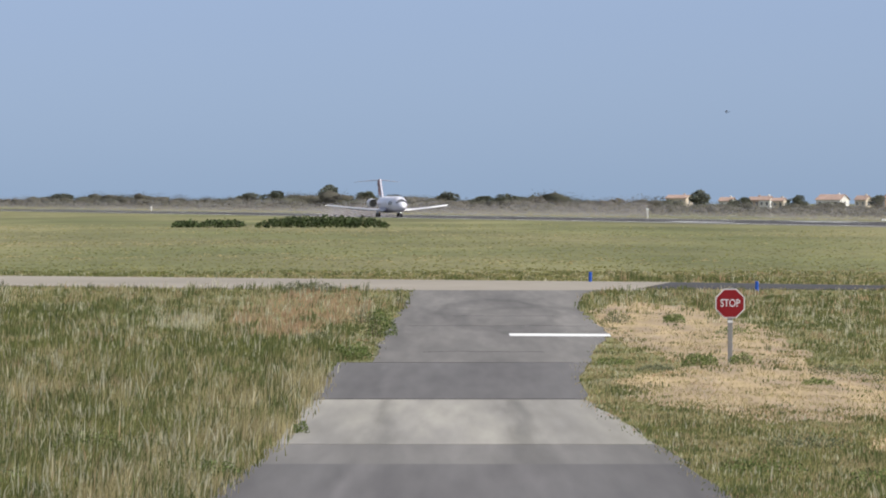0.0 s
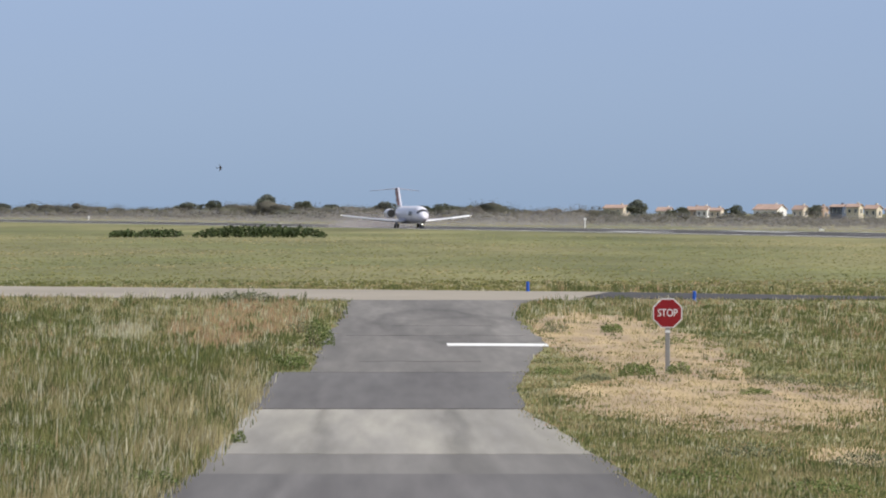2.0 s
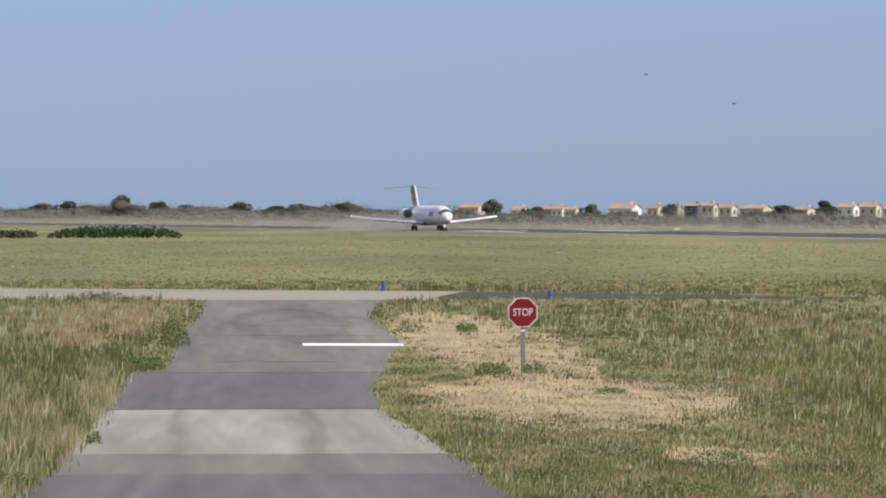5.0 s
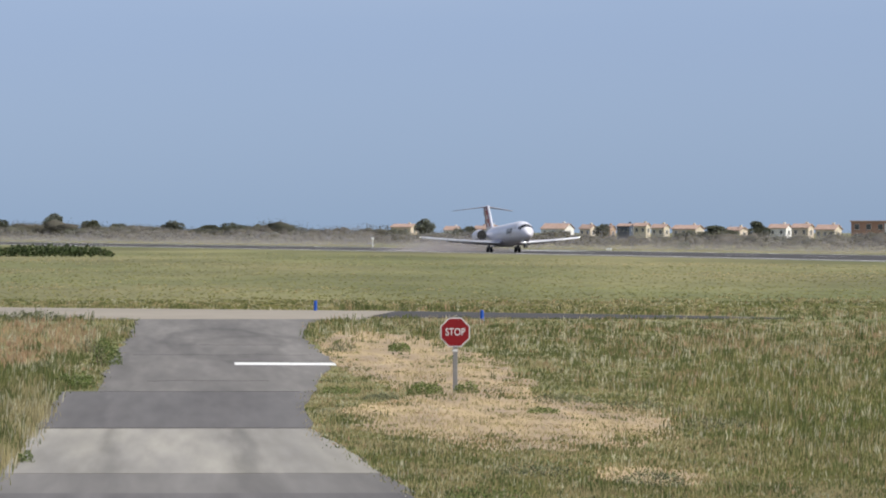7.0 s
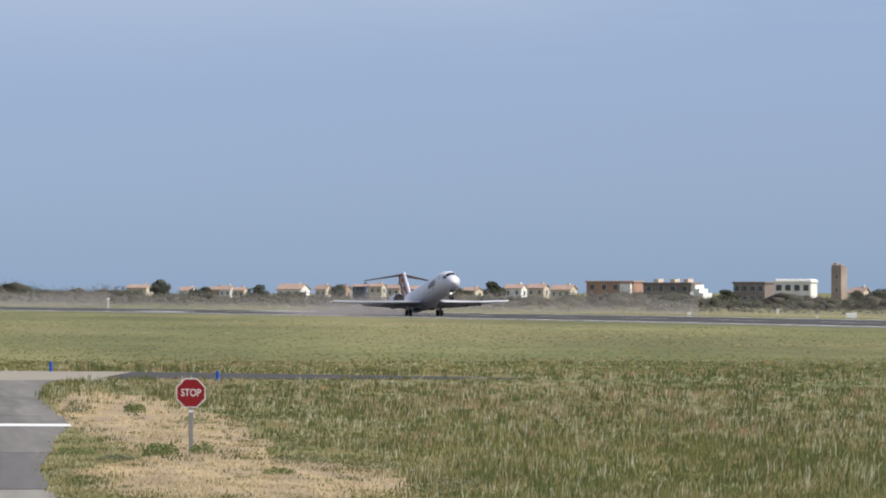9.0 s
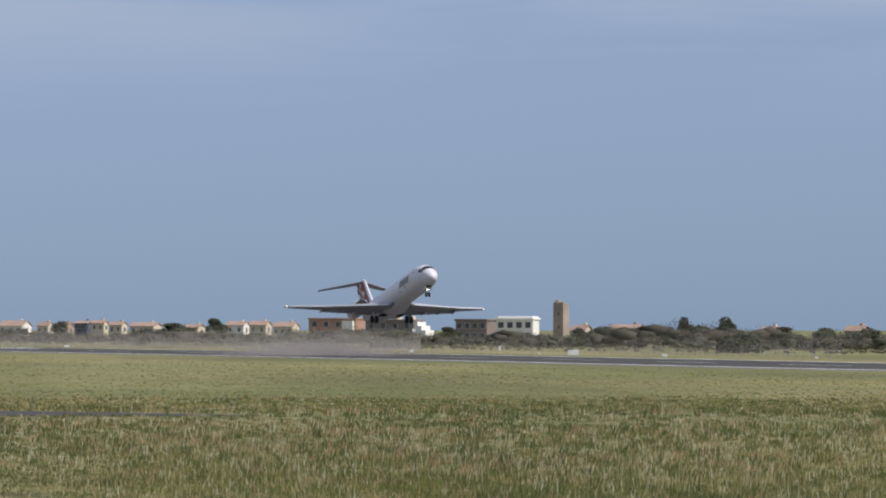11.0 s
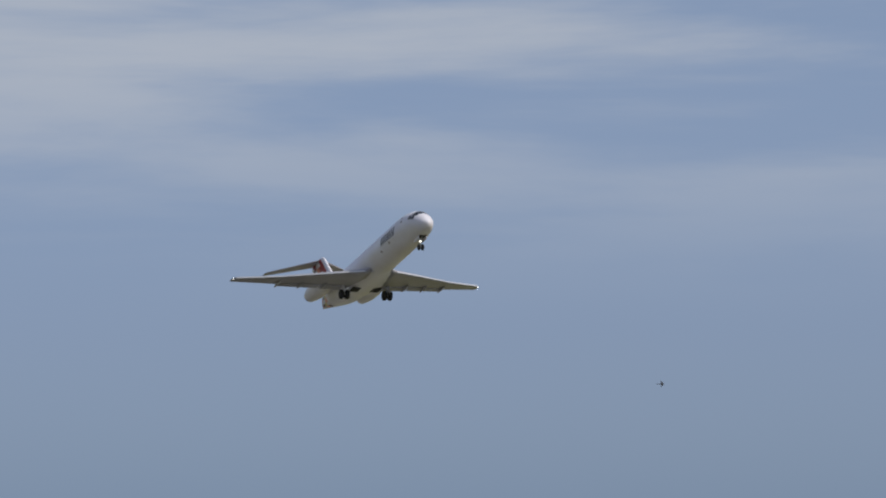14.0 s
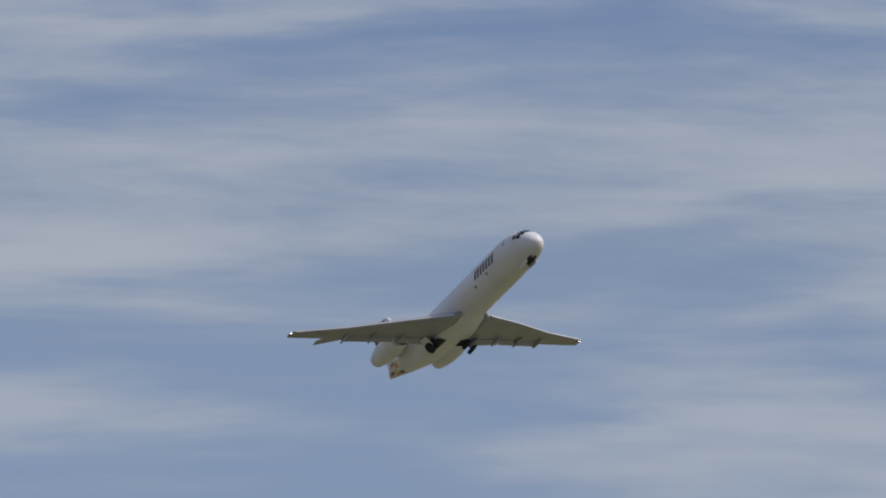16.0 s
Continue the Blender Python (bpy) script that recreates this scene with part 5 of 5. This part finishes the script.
    walk(birds[0], [(0, pose(19.27, 300.37, 90.00, 35, 0, -8)), (11.5, pose(19.27, 300.37, 90.00, 35, 0, -8)), (12.5, pose(37.21, 297.74, 19.13, 35, 0, -8)), (12.7, pose(40.79, 297.21, 17.66, 35, 0, -8)), (13, pose(46.17, 296.43, 15.45, 35, 0, -8)), (13.5, pose(55.90, 294.75, 11.55, 35, 0, -8)), (14, pose(65.27, 292.81, 9.66, 35, 0, -8)), (14.3, pose(68.94, 291.97, 9.31, 35, 0, -8)), (14.5, pose(71.39, 291.41, 9.07, 35, 0, -8)), (15.5, pose(83.64, 288.60, 90.00, 35, 0, -8)), (16, pose(83.64, 288.60, 90.00, 35, 0, -8))])
    walk(birds[1], [(0, pose(38.54, 277.71, 90.00, 60, 0, 175)), (6.7, pose(38.54, 277.71, 90.00, 60, 0, 175)), (7.7, pose(27.06, 278.70, 4.58, 60, 0, 175)), (7.9, pose(24.77, 278.90, 5.62, 60, 0, 175)), (8, pose(23.62, 279.00, 6.14, 60, 0, 175)), (8.2, pose(20.49, 279.25, 7.19, 60, 0, 175)), (8.4, pose(17.35, 279.50, 8.24, 60, 0, 175)), (9.4, pose(1.66, 280.74, 90.00, 60, 0, 175)), (16, pose(1.66, 280.74, 90.00, 60, 0, 175))])
    walk(birds[2], [(0, pose(58.72, 376.70, 90.00, -40, 0, 176)), (6.4, pose(58.72, 376.70, 90.00, -40, 0, 176)), (7.4, pose(36.50, 378.32, 7.71, -40, 0, 176)), (7.6, pose(32.06, 378.65, 9.16, -40, 0, 176)), (8, pose(23.17, 379.29, 12.05, -40, 0, 176)), (8.2, pose(19.25, 379.51, 13.10, -40, 0, 176)), (8.4, pose(15.34, 379.73, 14.14, -40, 0, 176)), (9.4, pose(-4.23, 380.82, 90.00, -40, 0, 176)), (16, pose(-4.23, 380.82, 90.00, -40, 0, 176))])
    walk(birds[3], [(0, pose(19.72, 419.73, 90.00, 20, 0, -4)), (6.5, pose(19.72, 419.73, 90.00, 20, 0, -4)), (7.5, pose(29.23, 418.99, 6.38, 20, 0, -4)), (7.7, pose(31.13, 418.84, 6.65, 20, 0, -4)), (8, pose(33.99, 418.62, 7.06, 20, 0, -4)), (8.2, pose(36.14, 418.44, 7.12, 20, 0, -4)), (8.4, pose(38.29, 418.26, 7.18, 20, 0, -4)), (9.4, pose(49.06, 417.36, 90.00, 20, 0, -4)), (16, pose(49.06, 417.36, 90.00, 20, 0, -4))])
    walk(birds[4], [(0, pose(-31.24, 328.85, 60.00, 45, 0, 3)), (1.2, pose(-17.95, 329.51, 8.19, 45, 0, 3)), (1.5, pose(-14.63, 329.68, 6.71, 45, 0, 3)), (1.7, pose(-11.75, 329.79, 5.28, 45, 0, 3)), (1.9, pose(-8.87, 329.91, 3.84, 45, 0, 3)), (2.9, pose(5.54, 330.48, 90.00, 45, 0, 3)), (16, pose(5.54, 330.48, 90.00, 45, 0, 3))])
    walk(birds[5], [(0, pose(16.57, 429.68, 9.51, -30, 0, 178)), (0.2, pose(12.06, 429.83, 9.14, -30, 0, 178)), (0.5, pose(5.47, 429.97, 8.17, -30, 0, 178)), (0.7, pose(1.08, 430.05, 7.53, -30, 0, 178)), (1.7, pose(-20.89, 430.50, 90.00, -30, 0, 178)), (16, pose(-20.89, 430.50, 90.00, -30, 0, 178))])
    walk(birds[6], [(0, pose(44.33, 200, 11.65, 20, 0, 178)), (0.8, pose(12.73, 200, 5.79, 20, 0, 178)), (1, pose(4.40, 200, 4.84, 35, 0, 178)), (1.1, pose(0.39, 200, 4.23, 50, 0, 178)), (1.2, pose(-3.43, 200, 4.16, 50, 0, 178)), (1.3, pose(-6.46, 200, 4.37, 40, 0, 178)), (1.5, pose(-13.44, 200, 5.21, 20, 0, 178)), (2.5, pose(-48.62, 203, 10.93, 10, 0, 178)), (16, pose(-514.80, 229, 83.86, 0, 0, 178))])
    walk(birds[7], [(0, pose(-73.80, 450, 28.80, 30, 0, 2)), (3.3, pose(-8.51, 450, 7.56, 40, 0, 2)), (3.5, pose(-4.45, 450, 6.10, 40, 0, 2)), (3.7, pose(-1.04, 450, 5.83, 30, 0, 2)), (5, pose(25.20, 450, 12.60, 20, 0, 2)), (8, pose(82.80, 450, 43.20, 0, 0, 2)), (16, pose(234.00, 450, 122.40, 0, 0, 2))])
    walk(birds[8], [(0, pose(-64.60, 425, 24.05, -35, 0, 2)), (3.3, pose(-3.18, 425, 6.95, -45, 0, 2)), (3.5, pose(0.56, 425, 5.35, -45, 0, 2)), (3.8, pose(5.78, 425, 3.99, -30, 0, 2)), (5, pose(28.90, 425, 10.45, -20, 0, 2)), (8, pose(85.00, 425, 44.45, 0, 0, 2)), (16, pose(229.50, 425, 132.85, 0, 0, 2))])
    walk(dust, [(0, pose(-19.3, 1705.6, 0)), (1, pose(-10.5, 1653.4, 0)), (2, pose(-1.0, 1597.3, 0)), (3, pose(9.0, 1538.4, 0)), (4, pose(19.1, 1478.6, 0)), (5, pose(29.5, 1417.5, 0)), (6, pose(40.2, 1354.6, 0)), (7, pose(51.1, 1290.2, 0)), (8, pose(62.3, 1224.2, 0)), (9, pose(73.6, 1157.1, 0)), (10, pose(85.5, 1090.3, 0)), (11, pose(97.7, 1022.5, 0)), (11.5, pose(100.6, 1004.5, -0.2)), (12.5, pose(101.0, 1003.0, -1.7)), (16, pose(101.8, 1000.0, -2.6))])


motions()
